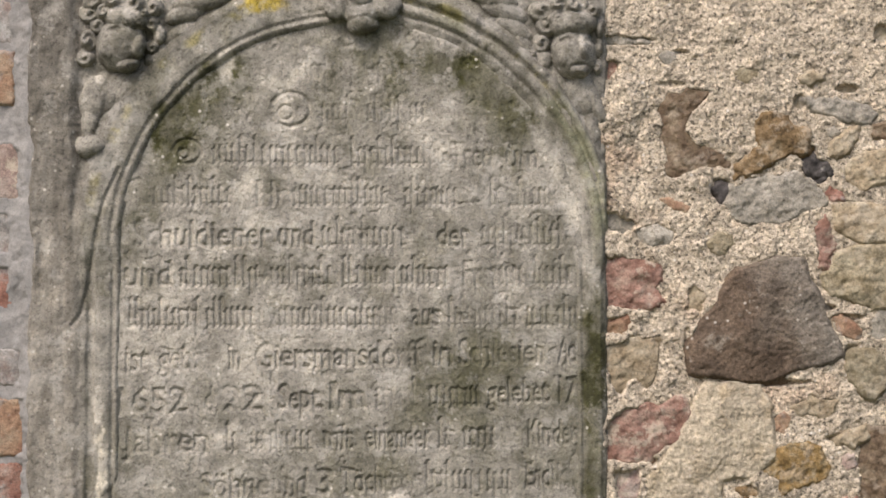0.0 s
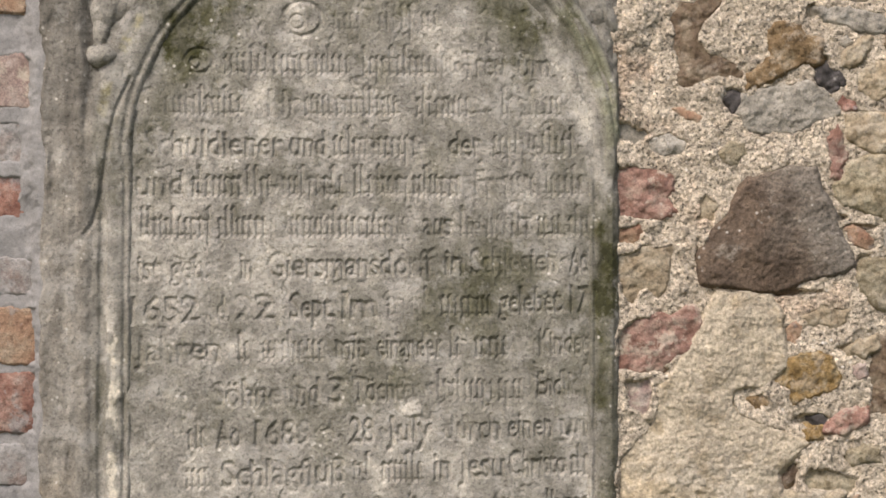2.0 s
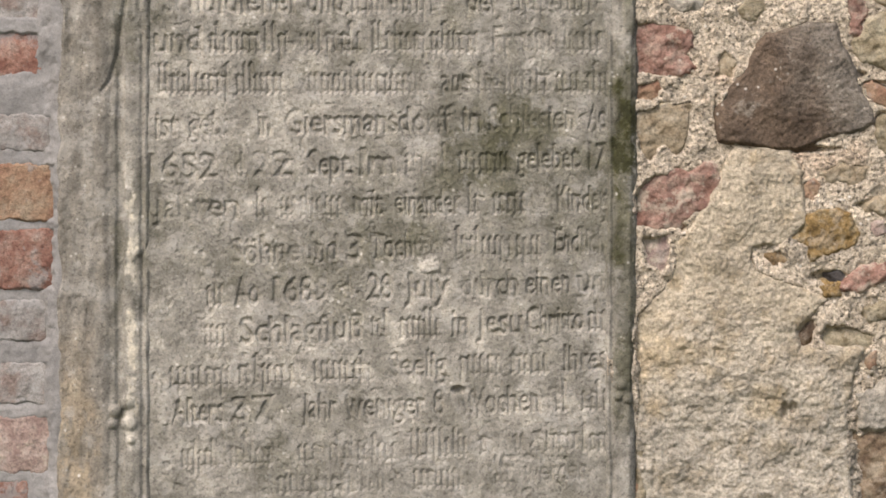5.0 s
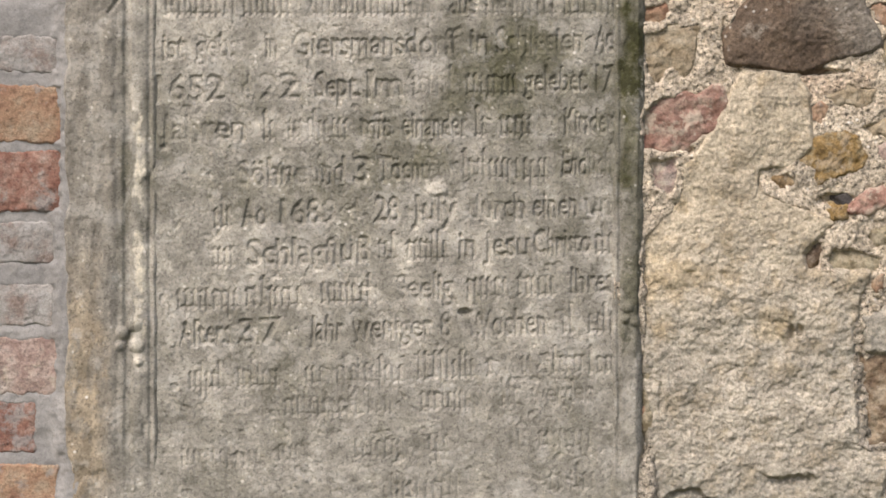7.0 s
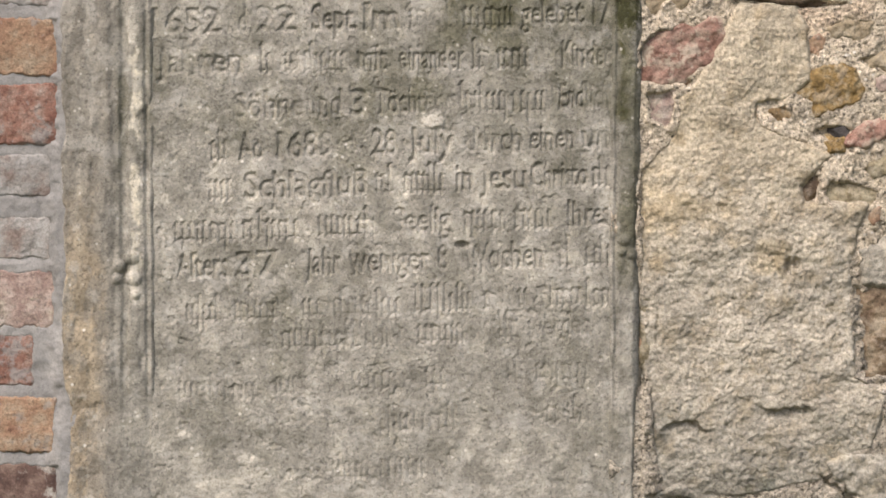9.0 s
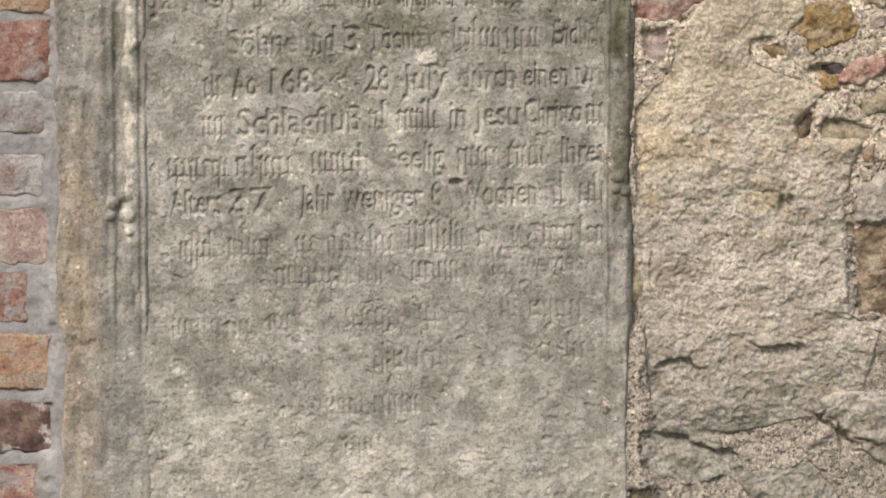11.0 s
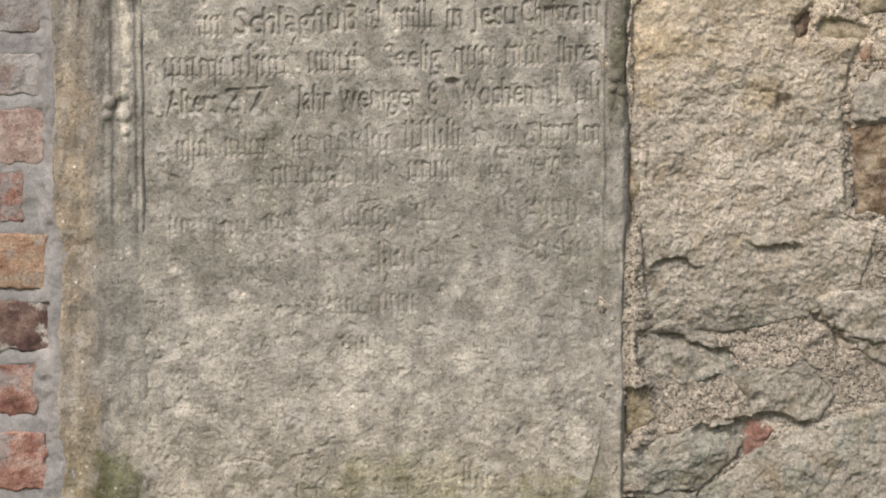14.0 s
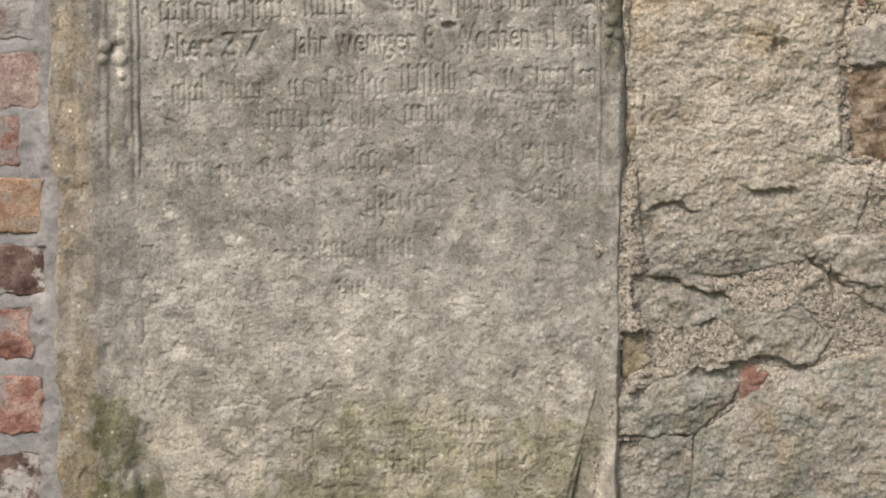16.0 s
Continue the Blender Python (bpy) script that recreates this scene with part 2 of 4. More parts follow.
def mortar_right():
    x, z = grid(190, 665, 400, 2070, 1.45)
    upper = smooth(1000, 1250, z)
    h = 1.0 + 3.5 * fbm(x, z, 90, 3) + 2.6 * flaky(x, z, 34, 5, 4) + 1.7 * flaky(x, z, 12, 8, 3, 4) * (0.5 + 0.5 * upper)
    h += (0.4 * (lumps(x, z, 6, 7) - 0.3) + 0.9 * fbm(x, z, 3.6, 9, 2)) * (0.6 + 0.4 * upper)
    h += (1 - upper) * (1.6 * fbm(x * 0.45, z, 24, 10, 5, 0.6) + 3.4 * flaky(x * 0.6, z, 40, 6, 5))
    h += 8 * smooth(285, 242, x + 14 * fbm(x, z, 60, 14))
    h += 4.0 * smooth(0.35, 0.8, fbm(x, z, 45, 12))
    h += 6 * smooth(268, 246, x + 8 * fbm(x, z, 40, 15, 5, 0.6)) * smooth(234, 242, x) * smooth(1000, 880, z)
    for cx, cz, rx, rz, deep in HOLES:
        wob = 0.25 * fbm(x, z, 12, 77)
        h -= deep * smooth(1.25, 0.55, np.hypot((x - cx) / rx, (z - cz) / rz) + wob)
    h -= crevice(x, z)
    h, seen = make_room(x, z, h)
    base = np.array([0.475, 0.405, 0.308])
    k = fbm(x, z, 160, 21, 5)[..., None]
    tint = base * (1 + 0.10 * k) * (1 + 0.16 * fbm(x, z, 30, 22, 4)[..., None]) * np.array([1.0, 1.0, 1.0])
    rosy = (smooth(0.3, 0.8, fbm(x, z, 120, 24, 5, 0.6)) * smooth(1150, 1300, z))[..., None]
    tint = tint * (1 - rosy * np.array([0.02, 0.10, 0.14]))
    low = smooth(1180, 950, z)[..., None]
    tint = tint * (1 - low * np.array([0.30, 0.28, 0.25]))
    return part("mortar", sheet("mortar", x, z, h, seen, np.clip(tint, 0.02, 0.9)), mortar_mat, wall, "pale pebbly lime mortar")


def mortar_left():
    x, z = grid(-730, -540, 400, 2070, 1.8)
    h = 3.0 + 2.2 * fbm(x, z, 70, 43) + 1.0 * fbm(x, z, 14, 45) + 0.5 * lumps(x, z, 5, 48)
    rag = 12 * fbm(x, z, 60, 46, 5, 0.6)
    h += 15 * smooth(-612, -582, x + rag) - 40 * smooth(-568, -556, x + rag)
    course = 0.5 + 0.5 * np.cos((z - 1404) / 92.0 * 2 * np.pi)
    h -= 3.5 * smooth(0.4, 1.0, course) * smooth(-590, -610, x)
    h, seen = make_room(x, z, h, 8)
    base = np.array([0.272, 0.259, 0.240])
    tint = base * (1 + 0.14 * fbm(x, z, 60, 51, 5)[..., None]) * (1 + 0.10 * fbm(x, z, 9, 53, 3)[..., None])
    return part("mortar", sheet("mortar", x, z, h, seen, np.clip(tint, 0.02, 0.9)), cement_mat, wall, "smooth grey cement mortar")


# holes and hollows in the right-hand mortar: x, z, half width, half height, depth
HOLES = [
    (260, 1959, 36, 5, 22), (338, 1944, 10, 4, 9), (506, 1873, 8, 10, 16), (575, 1891, 16, 6, 16),
    (516, 1801, 13, 12, 20), (526, 1776, 18, 12, 8), (623, 1970, 9, 12, 18), (326, 1897, 20, 5, 4),
    (397, 1746, 16, 16, 12), (545, 1580, 14, 5, 14), (573, 1566, 24, 5, 12), (545, 1552, 6, 12, 12),
    (454, 1474, 60, 5, 12), (577, 1510, 10, 18, 10), (346, 1528, 6, 24, 7),
    (298, 1363, 5, 5, 12), (469, 1214, 14, 22, 14), (525, 1206, 34, 15, 14), (504, 1294, 26, 9, 16),
    (566, 1395, 22, 5, 14), (235, 1024, 9, 46, 16), (560, 1242, 10, 6, 12),
    (234, 949, 8, 26, 14), (596, 1039, 58, 112, 12), (401, 639, 22, 12, 14), (230, 634, 10, 40, 10), (338, 509, 6, 50, 12),
    (280, 541, 60, 4, 10), (301, 774, 44, 6, 7), (534, 783, 8, 40, 9), (589, 751, 30, 5, 9),
]
CREVICES = ([(268, 776), (309, 772), (345, 756), (382, 744)], [(493, 810), (534, 777), (555, 761)], [(323, 641), (392, 641), (448, 658), (505, 645)], [(232, 655), (262, 650)], [(400, 905), (440, 897), (480, 905)], [(262, 872), (300, 880), (330, 872)])
BEDS = []                               # the outline of every stone and brick, so that the mortar makes room for it


def crevice(x, z):
    """Broken beds low in the wall: a dark gap, and below it a face set back that comes forward again."""
    deep = np.zeros(x.shape)
    for path in CREVICES:
        wx, wz = x + 9 * fbm(x, z, 30, 78, 5, 0.6), z + 9 * fbm(x, z, 30, 79, 5, 0.6)
        bed = np.interp(wx, [p[0] for p in path], [p[1] for p in path])
        span = smooth(path[0][0] - 6, path[0][0] + 14, wx) * smooth(path[-1][0] + 6, path[-1][0] - 14, wx)
        under = bed - wz
        deep = np.maximum(deep, span * (8 * smooth(-2, 2, under) * smooth(42, 4, under) + 4 * smooth(7, 1, np.abs(under - 3))))
    return deep


def ragged(x, z, points, seed, warp, lump):
    return inside(x, z, points) + 2.0 + warp * fbm(x, z, lump * 0.8, seed, 5, 0.6)


def make_room(x, z, h, deep=11):
    seen = np.ones(x.shape, bool)
    for points, seed, warp, lump in BEDS:
        xs, zs = [p[0] for p in points], [p[1] for p in points]
        j = np.where((x[0] > min(xs) - 8) & (x[0] < max(xs) + 8))[0]
        i = np.where((z[:, 0] > min(zs) - 8) & (z[:, 0] < max(zs) + 8))[0]
        if len(i) and len(j):
            w = np.s_[i[0]:i[-1] + 1, j[0]:j[-1] + 1]
            d = ragged(x[w], z[w], points, seed, warp, lump)
            h[w] -= deep * smooth(1, 9, d)
            seen[w] &= d < 12
    return h, seen


# ---- the stones and bricks of the wall ----
def piece(name, points, material, seed, proud=6, bulge=4, rough=2.0, edge=8, step=2.0, warp=4.0, lump=26, tint=None, label="", pits=()):
    xs, zs = [p[0] for p in points], [p[1] for p in points]
    x, z = grid(min(xs) - 9, max(xs) + 9, min(zs) - 9, max(zs) + 9, step)
    BEDS.append((points, seed, warp, lump))
    d = ragged(x, z, points, seed, warp, lump)
    s = smooth(-7, edge * 0.55, d)
    h = -9 + (9 + 0.75 * proud) * s + bulge * smooth(0, edge * 5, d)
    h += s * (rough * fbm(x, z, lump, seed + 1, 5, 0.55) * 1.4 + 0.7 * rough * flaky(x, z, 16, seed + 2, 3, 4) + 0.25 * rough * fbm(x, z, 4, seed + 3, 2))
    if tint:
        h += s * (1.3 * fbm(x * 0.5, z, 20, seed + 4, 5, 0.62) + 3.4 * flaky(x * 0.6, z, 38, seed + 8, 5) + 0.8 * fbm(x, z, 7, seed + 5, 3)) * smooth(1330, 1180, z + 30 * fbm(x, z, 90, seed + 7))
        h -= s * crevice(x, z)
    for cx, cz, rx, rz, deep in pits:
        h -= deep * smooth(1.2, 0.6, np.hypot((x - cx) / rx, (z - cz) / rz) + 0.2 * fbm(x, z, 8, seed + 6))
    colour = tint(x, z) if tint else None
    return part(name, sheet(name, x, z, h, d > -7.5, colour), material, wall, label)


def block_tint(x, z):
    """Warm tan above, greyer and duller lower down, with rusty streaks."""
    k = smooth(1270, 1080, z + 50 * fbm(x, z, 120, 201))[..., None]
    c = np.array([0.438, 0.374, 0.274]) * (1 - k) + np.array([0.405, 0.36, 0.285]) * k
    low = smooth(960, 800, z + 40 * fbm(x, z, 90, 207))[..., None]
    c = c * (1 - low * np.array([0.22, 0.20, 0.18]))
    c = c * (1 + 0.16 * fbm(x, z, 60, 203, 5)[..., None]) * (1 + 0.12 * fbm(x, z, 12, 204, 3)[..., None])
    drab = (low[..., 0] * smooth(0.1, 0.5, fbm(x, z, 70, 208, 6, 0.66)))[..., None]
    c = c * (1 - drab * np.array([0.22, 0.16, 0.16]))
    rust = smooth(0.45, 0.8, fbm(x, z, 80, 205, 4))[..., None]
    return np.clip(c * (1 - rust * np.array([0.0, 0.05, 0.14])), 0.02, 0.8)


def boulder_tint(x, z):
    """Reddish brown on its broken lower left face, greyer and paler to the upper right."""
    k = smooth(-40, 90, (x - 455) + 0.55 * (z - 1570) + 45 * fbm(x, z, 60, 231, 5, 0.6))[..., None]
    c = np.array([0.118, 0.084, 0.057]) * (1 - k) + np.array([0.205, 0.178, 0.142]) * k
    c = c * (1 + 0.30 * fbm(x, z, 26, 232, 6, 0.66)[..., None])
    dust = smooth(0.42, 0.75, fbm(x, z, 34, 233, 6, 0.7))[..., None]
    return np.clip(c * (1 - 0.5 * dust) + 0.5 * dust * np.array([0.36, 0.32, 0.26]), 0.02, 0.8)


piece("stone", [(370, 1479), (446, 1471), (462, 1441), (467, 1369), (431, 1339), (392, 1337), (404, 1302), (444, 1286), (500, 1262), (480, 1242), (457, 1218), (461, 1190), (549, 1190), (535, 1162), (532, 1122), (534, 1001), (538, 946), (583, 920), (566, 847), (490, 798), (370, 774), (265, 781), (248, 919), (239, 968), (229, 1065), (231, 1241), (285, 1289), (288, 1337), (316, 1369), (339, 1401), (355, 1449)], block_mat, 11, 5, 4, 3.0, 8, 1.7, 6, 75, block_tint, "large rough-faced tan sandstone block",
      [(442, 1105, 6, 12, 12), (454, 1107, 7, 10, 12), (400, 1321, 8, 14, 8), (257, 1281, 14, 8, 3), (258, 1010, 5, 22, 5)])
piece("stone", [(404, 1624), (415, 1636), (471, 1652), (511, 1652), (520, 1621), (539, 1590), (548, 1553), (564, 1531), (565, 1512), (551, 1502), (513, 1493), (458, 1474), (414, 1477), (348, 1486), (342, 1528), (356, 1550), (380, 1578), (394, 1602)],
      boulder_mat, 12, 9, 6, 2.2, 12, 1.6, 4, 60, boulder_tint, "large angular dark brown granite boulder")
PILED = []


def rubble(name, points, material, proud, tint=None):
    small = name == "pebble"
    PILED.append(name)
    return piece(name, points, material, 300 + 17 * len(PILED), proud, 1.5 if small else 3.0, 0.8 if small else 2.6, 5 if small else 9,
                 1.5 if small else 1.9, 2.5 if small else 5.5, 11 if small else 24, tint)


rubble("stone", [(224, 1963), (248, 1970), (273, 1963), (303, 1955), (267, 1953), (225, 1956)], grey, 2)
rubble("brick", [(222, 1932), (242, 1934), (252, 1927), (250, 1913), (236, 1904), (223, 1909)], brick_red, 1)
rubble("pebble", [(306, 1939), (316, 1944), (328, 1942), (329, 1933), (320, 1927), (310, 1929)], grey, 3)
rubble("pebble", [(414, 1914), (425, 1922), (447, 1917), (448, 1908), (430, 1900), (419, 1905)], olive, 3)
rubble("stone", [(304, 1860), (320, 1882), (338, 1883), (345, 1891), (384, 1889), (366, 1872), (369, 1862), (357, 1856), (344, 1847), (342, 1829), (360, 1814), (397, 1798), (412, 1785), (408, 1777), (366, 1777), (335, 1760), (316, 1767), (311, 1782), (319, 1801), (310, 1819), (313, 1841)], brown, 0)
rubble("stone", [(441, 1847), (459, 1854), (481, 1854), (493, 1841), (521, 1829), (518, 1798), (493, 1796), (478, 1788), (447, 1773), (415, 1763), (412, 1782), (434, 1795), (453, 1807), (442, 1826)], ochre, 6)
# shade beside and under the ochre stone, made as a black piece
rubble("stone", [(502, 1788), (527, 1793), (552, 1785), (551, 1770), (533, 1752), (515, 1767)], black, -1)
rubble("stone", [(515, 1876), (534, 1879), (565, 1877), (602, 1869), (618, 1854), (608, 1841), (559, 1844), (524, 1857)], grey, 4)
rubble("stone", [(506, 1905), (522, 1916), (543, 1914), (543, 1902), (522, 1898)], tan, 5)
rubble("pebble", [(544, 1832), (555, 1837), (562, 1829), (552, 1823)], grey, 5)
rubble("stone", [(551, 1819), (571, 1833), (586, 1835), (588, 1819), (574, 1798), (558, 1783), (547, 1798)], tan, 8)
rubble("stone", [(574, 1782), (596, 1804), (636, 1808), (636, 1760), (595, 1748), (574, 1760)], tan, 5)
rubble("stone", [(608, 1841), (636, 1851), (636, 1820), (614, 1824)], brown, 4)
rubble("brick", [(539, 1742), (549, 1751), (570, 1745), (568, 1735), (549, 1730)], brick_rust, 3)
# a dark hole, filled with a black piece
rubble("pebble", [(384, 1748), (394, 1757), (410, 1750), (408, 1737), (394, 1731)], black, 0)
rubble("pebble", [(307, 1734), (325, 1735), (348, 1723), (344, 1716), (325, 1719)], brick_orange, 4)
rubble("stone", [(415, 1757), (459, 1767), (502, 1773), (539, 1751), (546, 1729), (521, 1717), (483, 1701), (434, 1698), (409, 1711), (397, 1729)], grey, 2)
rubble("stone", [(223, 1714), (248, 1717), (273, 1698), (255, 1681), (234, 1690)], grey, 2)
rubble("stone", [(271, 1688), (304, 1698), (338, 1689), (317, 1669), (284, 1669)], grey, 1)
rubble("stone", [(375, 1670), (393, 1689), (412, 1686), (415, 1670), (396, 1654), (378, 1657)], olive, 2)
rubble("brick", [(530, 1704), (542, 1711), (549, 1692), (554, 1670), (548, 1633), (533, 1639), (525, 1677)], brick_red, 4)
rubble("stone", [(552, 1726), (583, 1729), (635, 1726), (635, 1673), (582, 1670), (558, 1692)], tan, 6)
rubble("stone", [(538, 1624), (558, 1652), (576, 1669), (635, 1670), (634, 1577), (607, 1576), (576, 1590), (545, 1601)], olive, 7)
rubble("brick", [(548, 1568), (563, 1572), (594, 1548), (596, 1535), (582, 1533), (557, 1545)], brick_orange, 5)
rubble("stone", [(563, 1497), (582, 1522), (606, 1523), (628, 1497), (626, 1466), (609, 1447), (581, 1459), (572, 1478)], olive, 7)
rubble("stone", [(602, 1559), (619, 1577), (634, 1577), (634, 1537), (606, 1539)], grey, 4)
rubble("brick", [(228, 1652), (285, 1652), (307, 1638), (311, 1618), (303, 1607), (317, 1588), (291, 1576), (263, 1576), (229, 1578)], brick_red, 3)
rubble("brick", [(230, 1565), (260, 1572), (267, 1559), (254, 1539), (231, 1545)], brick_orange, 2)
rubble("stone", [(231, 1525), (266, 1540), (308, 1540), (307, 1497), (289, 1462), (272, 1477), (250, 1455), (231, 1478)], tan, 2)
rubble("stone", [(341, 1602), (356, 1618), (373, 1596), (365, 1576), (344, 1576)], tan, 0)
rubble("brick", [(229, 1420), (257, 1441), (303, 1444), (340, 1454), (351, 1435), (338, 1391), (315, 1388), (293, 1364), (247, 1360), (230, 1366)], brick_red, 4)
rubble("brick", [(237, 1349), (278, 1355), (282, 1330), (272, 1301), (241, 1310)], brick_pink, 2)
rubble("brick", [(467, 1423), (482, 1436), (490, 1423), (482, 1403), (467, 1406)], brick_orange, 3)
rubble("stone", [(491, 1440), (519, 1454), (559, 1449), (549, 1428), (507, 1425)], tan, 2)
rubble("stone", [(457, 1380), (482, 1389), (513, 1393), (533, 1383), (548, 1355), (532, 1335), (506, 1326), (475, 1311), (472, 1335), (448, 1347)], rusty, 5)
rubble("stone", [(555, 1398), (596, 1415), (601, 1398), (581, 1385), (556, 1388)], tan, 6)
rubble("stone", [(584, 1386), (601, 1414), (633, 1417), (633, 1300), (586, 1304)], brown, -1)
rubble("brick", [(557, 1373), (582, 1377), (586, 1355), (567, 1348)], brick_pink, 3)
rubble("stone", [(414, 1324), (435, 1333), (441, 1318), (423, 1301)], ochre, 1)
rubble("brick", [(521, 1280), (537, 1303), (585, 1312), (582, 1293), (550, 1271)], brick_red, 4)
rubble("stone", [(490, 1281), (516, 1283), (523, 1265), (500, 1265)], rusty, 4)
rubble("stone", [(493, 1212), (498, 1226), (525, 1226), (562, 1208), (573, 1197), (550, 1189), (501, 1190)], olive, -6)
rubble("stone", [(462, 1206), (476, 1229), (486, 1236), (483, 1212), (467, 1193)], brown, -5)
rubble("stone", [(549, 1249), (602, 1264), (603, 1234), (562, 1229)], olive, 4)
# black piece in place of the shade under the rusty stone
rubble("pebble", [(505, 1297), (520, 1304), (526, 1288), (513, 1283)], black, -2)
rubble("pebble", [(558, 1178), (569, 1187), (571, 1169), (561, 1166)], brick_orange, 3)
rubble("stone", [(549, 1071), (594, 1081), (659, 1077), (663, 945), (597, 943), (553, 945), (551, 1003)], brown, -6)
rubble("stone", [(545, 1125), (592, 1141), (658, 1143), (659, 1082), (551, 1079)], grey, 5)
rubble("stone", [(219, 599), (295, 629), (384, 644), (400, 618), (379, 583), (339, 544), (248, 542), (221, 557)], block_mat, 8, block_tint)
rubble("stone", [(215, 537), (334, 541), (335, 493), (326, 408), (216, 408)], block_mat, 4, block_tint)
rubble("brick", [(392, 610), (417, 639), (446, 635), (430, 610), (402, 585)], brick_red, -3)
rubble("stone", [(500, 823), (534, 834), (663, 841), (665, 761), (607, 757), (547, 770), (511, 804)], block_mat, 9, block_tint)
rubble("stone", [(552, 767), (601, 761), (666, 743), (667, 706), (577, 738)], block_mat, 8, block_tint)
rubble("stone", [(236, 782), (301, 791), (358, 766), (391, 717), (310, 700), (245, 717)], block_mat, 4, block_tint)
rubble("stone", [(383, 717), (488, 734), (530, 685), (506, 647), (417, 643)], block_mat, 5, block_tint)
rubble("stone", [(229, 692), (262, 700), (271, 651), (238, 630)], olive, 4)
rubble("stone", [(230, 1050), (247, 1058), (245, 970), (233, 960)], olive, 3)
rubble("pebble", [(224, 992), (235, 998), (236, 970), (225, 965)], brick_orange, 3)
piece("stone", [(343, 547), (386, 580), (458, 633), (506, 643), (668, 685), (676, 393), (336, 392), (333, 493)], block_mat, 13, 8, 8, 3.2, 12, 1.9, 5, 70, block_tint, "large rounded tan sandstone boulder")


def brick_row(points, material, seed, proud):
    return piece("brick", points, material, seed, proud, 1.2, 1.1, 6, 1.6, 5.0, 22)


def brick_points(t_right, top, low):
    right, length = t_right, 250
    return [(right - length, low), (right, low), (right, top), (right - length, top)]


brick_row(brick_points(-614, 2016, 1958), brick_grey, 900, 2)
brick_row(brick_points(-610, 1943, 1869), brick_orange, 913, 6)
brick_row(brick_points(-600, 1810, 1737), brick_pink, 926, 5)
brick_row(brick_points(-615, 1714, 1660), brick_grey, 939, 1)
brick_row(brick_points(-613, 1638, 1578), brick_rust, 952, 0)
brick_row(brick_points(-596, 1520, 1472), brick_grey, 965, 6)
brick_row(brick_points(-590, 1451, 1375), brick_orange, 978, 8)
brick_row(brick_points(-591, 1359, 1277), brick_rust, 991, 8)
brick_row(brick_points(-605, 1259, 1202), brick_grey, 1004, 5)
brick_row(brick_points(-604, 1171, 1113), brick_grey, 1017, 5)
brick_row(brick_points(-600, 1094, 1017), brick_pink, 1030, 5)
brick_row(brick_points(-631, 1004, 930), brick_rust, 1043, 3)
brick_row(brick_points(-600, 911, 837), brick_orange, 1056, 9)
brick_row(brick_points(-595, 816, 746), brick_maroon, 1069, 6)
brick_row(brick_points(-621, 724, 652), brick_rust, 1082, 4)
brick_row(brick_points(-605, 623, 542), brick_rust, 1095, 8)
brick_row(brick_points(-610, 511, 438), brick_maroon, 1108, 4)


mortar_right()
mortar_left()


# ---- the gravestone ----
gravestone = tagged(new("gravestone"), "weathered grey sandstone gravestone with a carved arched inscription panel", "gravestone")


def opening(x, z):
    """Distance outside the arched panel; below the foot the panel draws in."""
    draw = 46 * smooth(650, 420, z)
    return np.where(z > CZ, np.hypot(x - CX, z - CZ), np.abs(x - CX) + draw) - R


# stains with shapes of their own: x, z, half width, half height, lean in degrees, strength (dark below 0)
DARK_STAINS = (
    (-348, 1865, 55, 95, -35, -0.4), (77, 1865, 80, 110, 35, -0.24), (-67, 1913, 110, 50, 0, -0.32), (-116, 1857, 80, 110, 0, -0.16),
    (-199, 1078, 260, 90, 0, -0.07),
)
PALE_STAINS = (
    (-236, 1929, 70, 50, 0, 0.42), (-387, 1656, 60, 90, 0, 0.14), (-107, 1568, 190, 40, 25, 0.22), (-282, 1393, 70, 26, 12, 0.3), (-415, 1238, 70, 120, 0, 0.18),
    (-339, 764, 110, 70, 0, 0.14), (26, 782, 80, 60, 0, 0.16), (-65, 1307, 22, 20, 0, 0.3), (127, 1279, 40, 26, 0, 0.15), (-232, 1833, 30, 70, 0, 0.36),
    (-11, 1817, 34, 50, 0, 0.32), (-116, 1929, 40, 60, 0, 0.22), (-398, 515, 60, 70, 0, 0.1), (-363, 1536, 110, 60, 0, 0.12),
)
# patches with an outline of their own: damp dark patina, olive dirt at the foot, moss in the hollow
PATINA = [(66, 1555), (6, 1519), (-41, 1471), (-73, 1423), (-105, 1343), (-78, 1305), (22, 1272), (110, 1244), (202, 1228), (214, 1527), (190, 1591), (126, 1575)]
DIRT = [(-234, 551), (-209, 580), (-160, 601), (-79, 610), (-14, 602), (68, 569), (199, 574), (191, 330), (-400, 330), (-329, 434), (-283, 480), (-250, 493)]
MOSS = [(-531, 605), (-502, 587), (-470, 567), (-448, 492), (-425, 425), (-410, 330), (-590, 330), (-524, 517)]


def patch(x, z, points, seed, rag=26.0, soft=9.0):
    """How far a ragged patch covers the stone, 0 to 1."""
    return smooth(-soft, soft, inside(x, z, points) + rag * fbm(x, z, 55, seed, 7, 0.68))


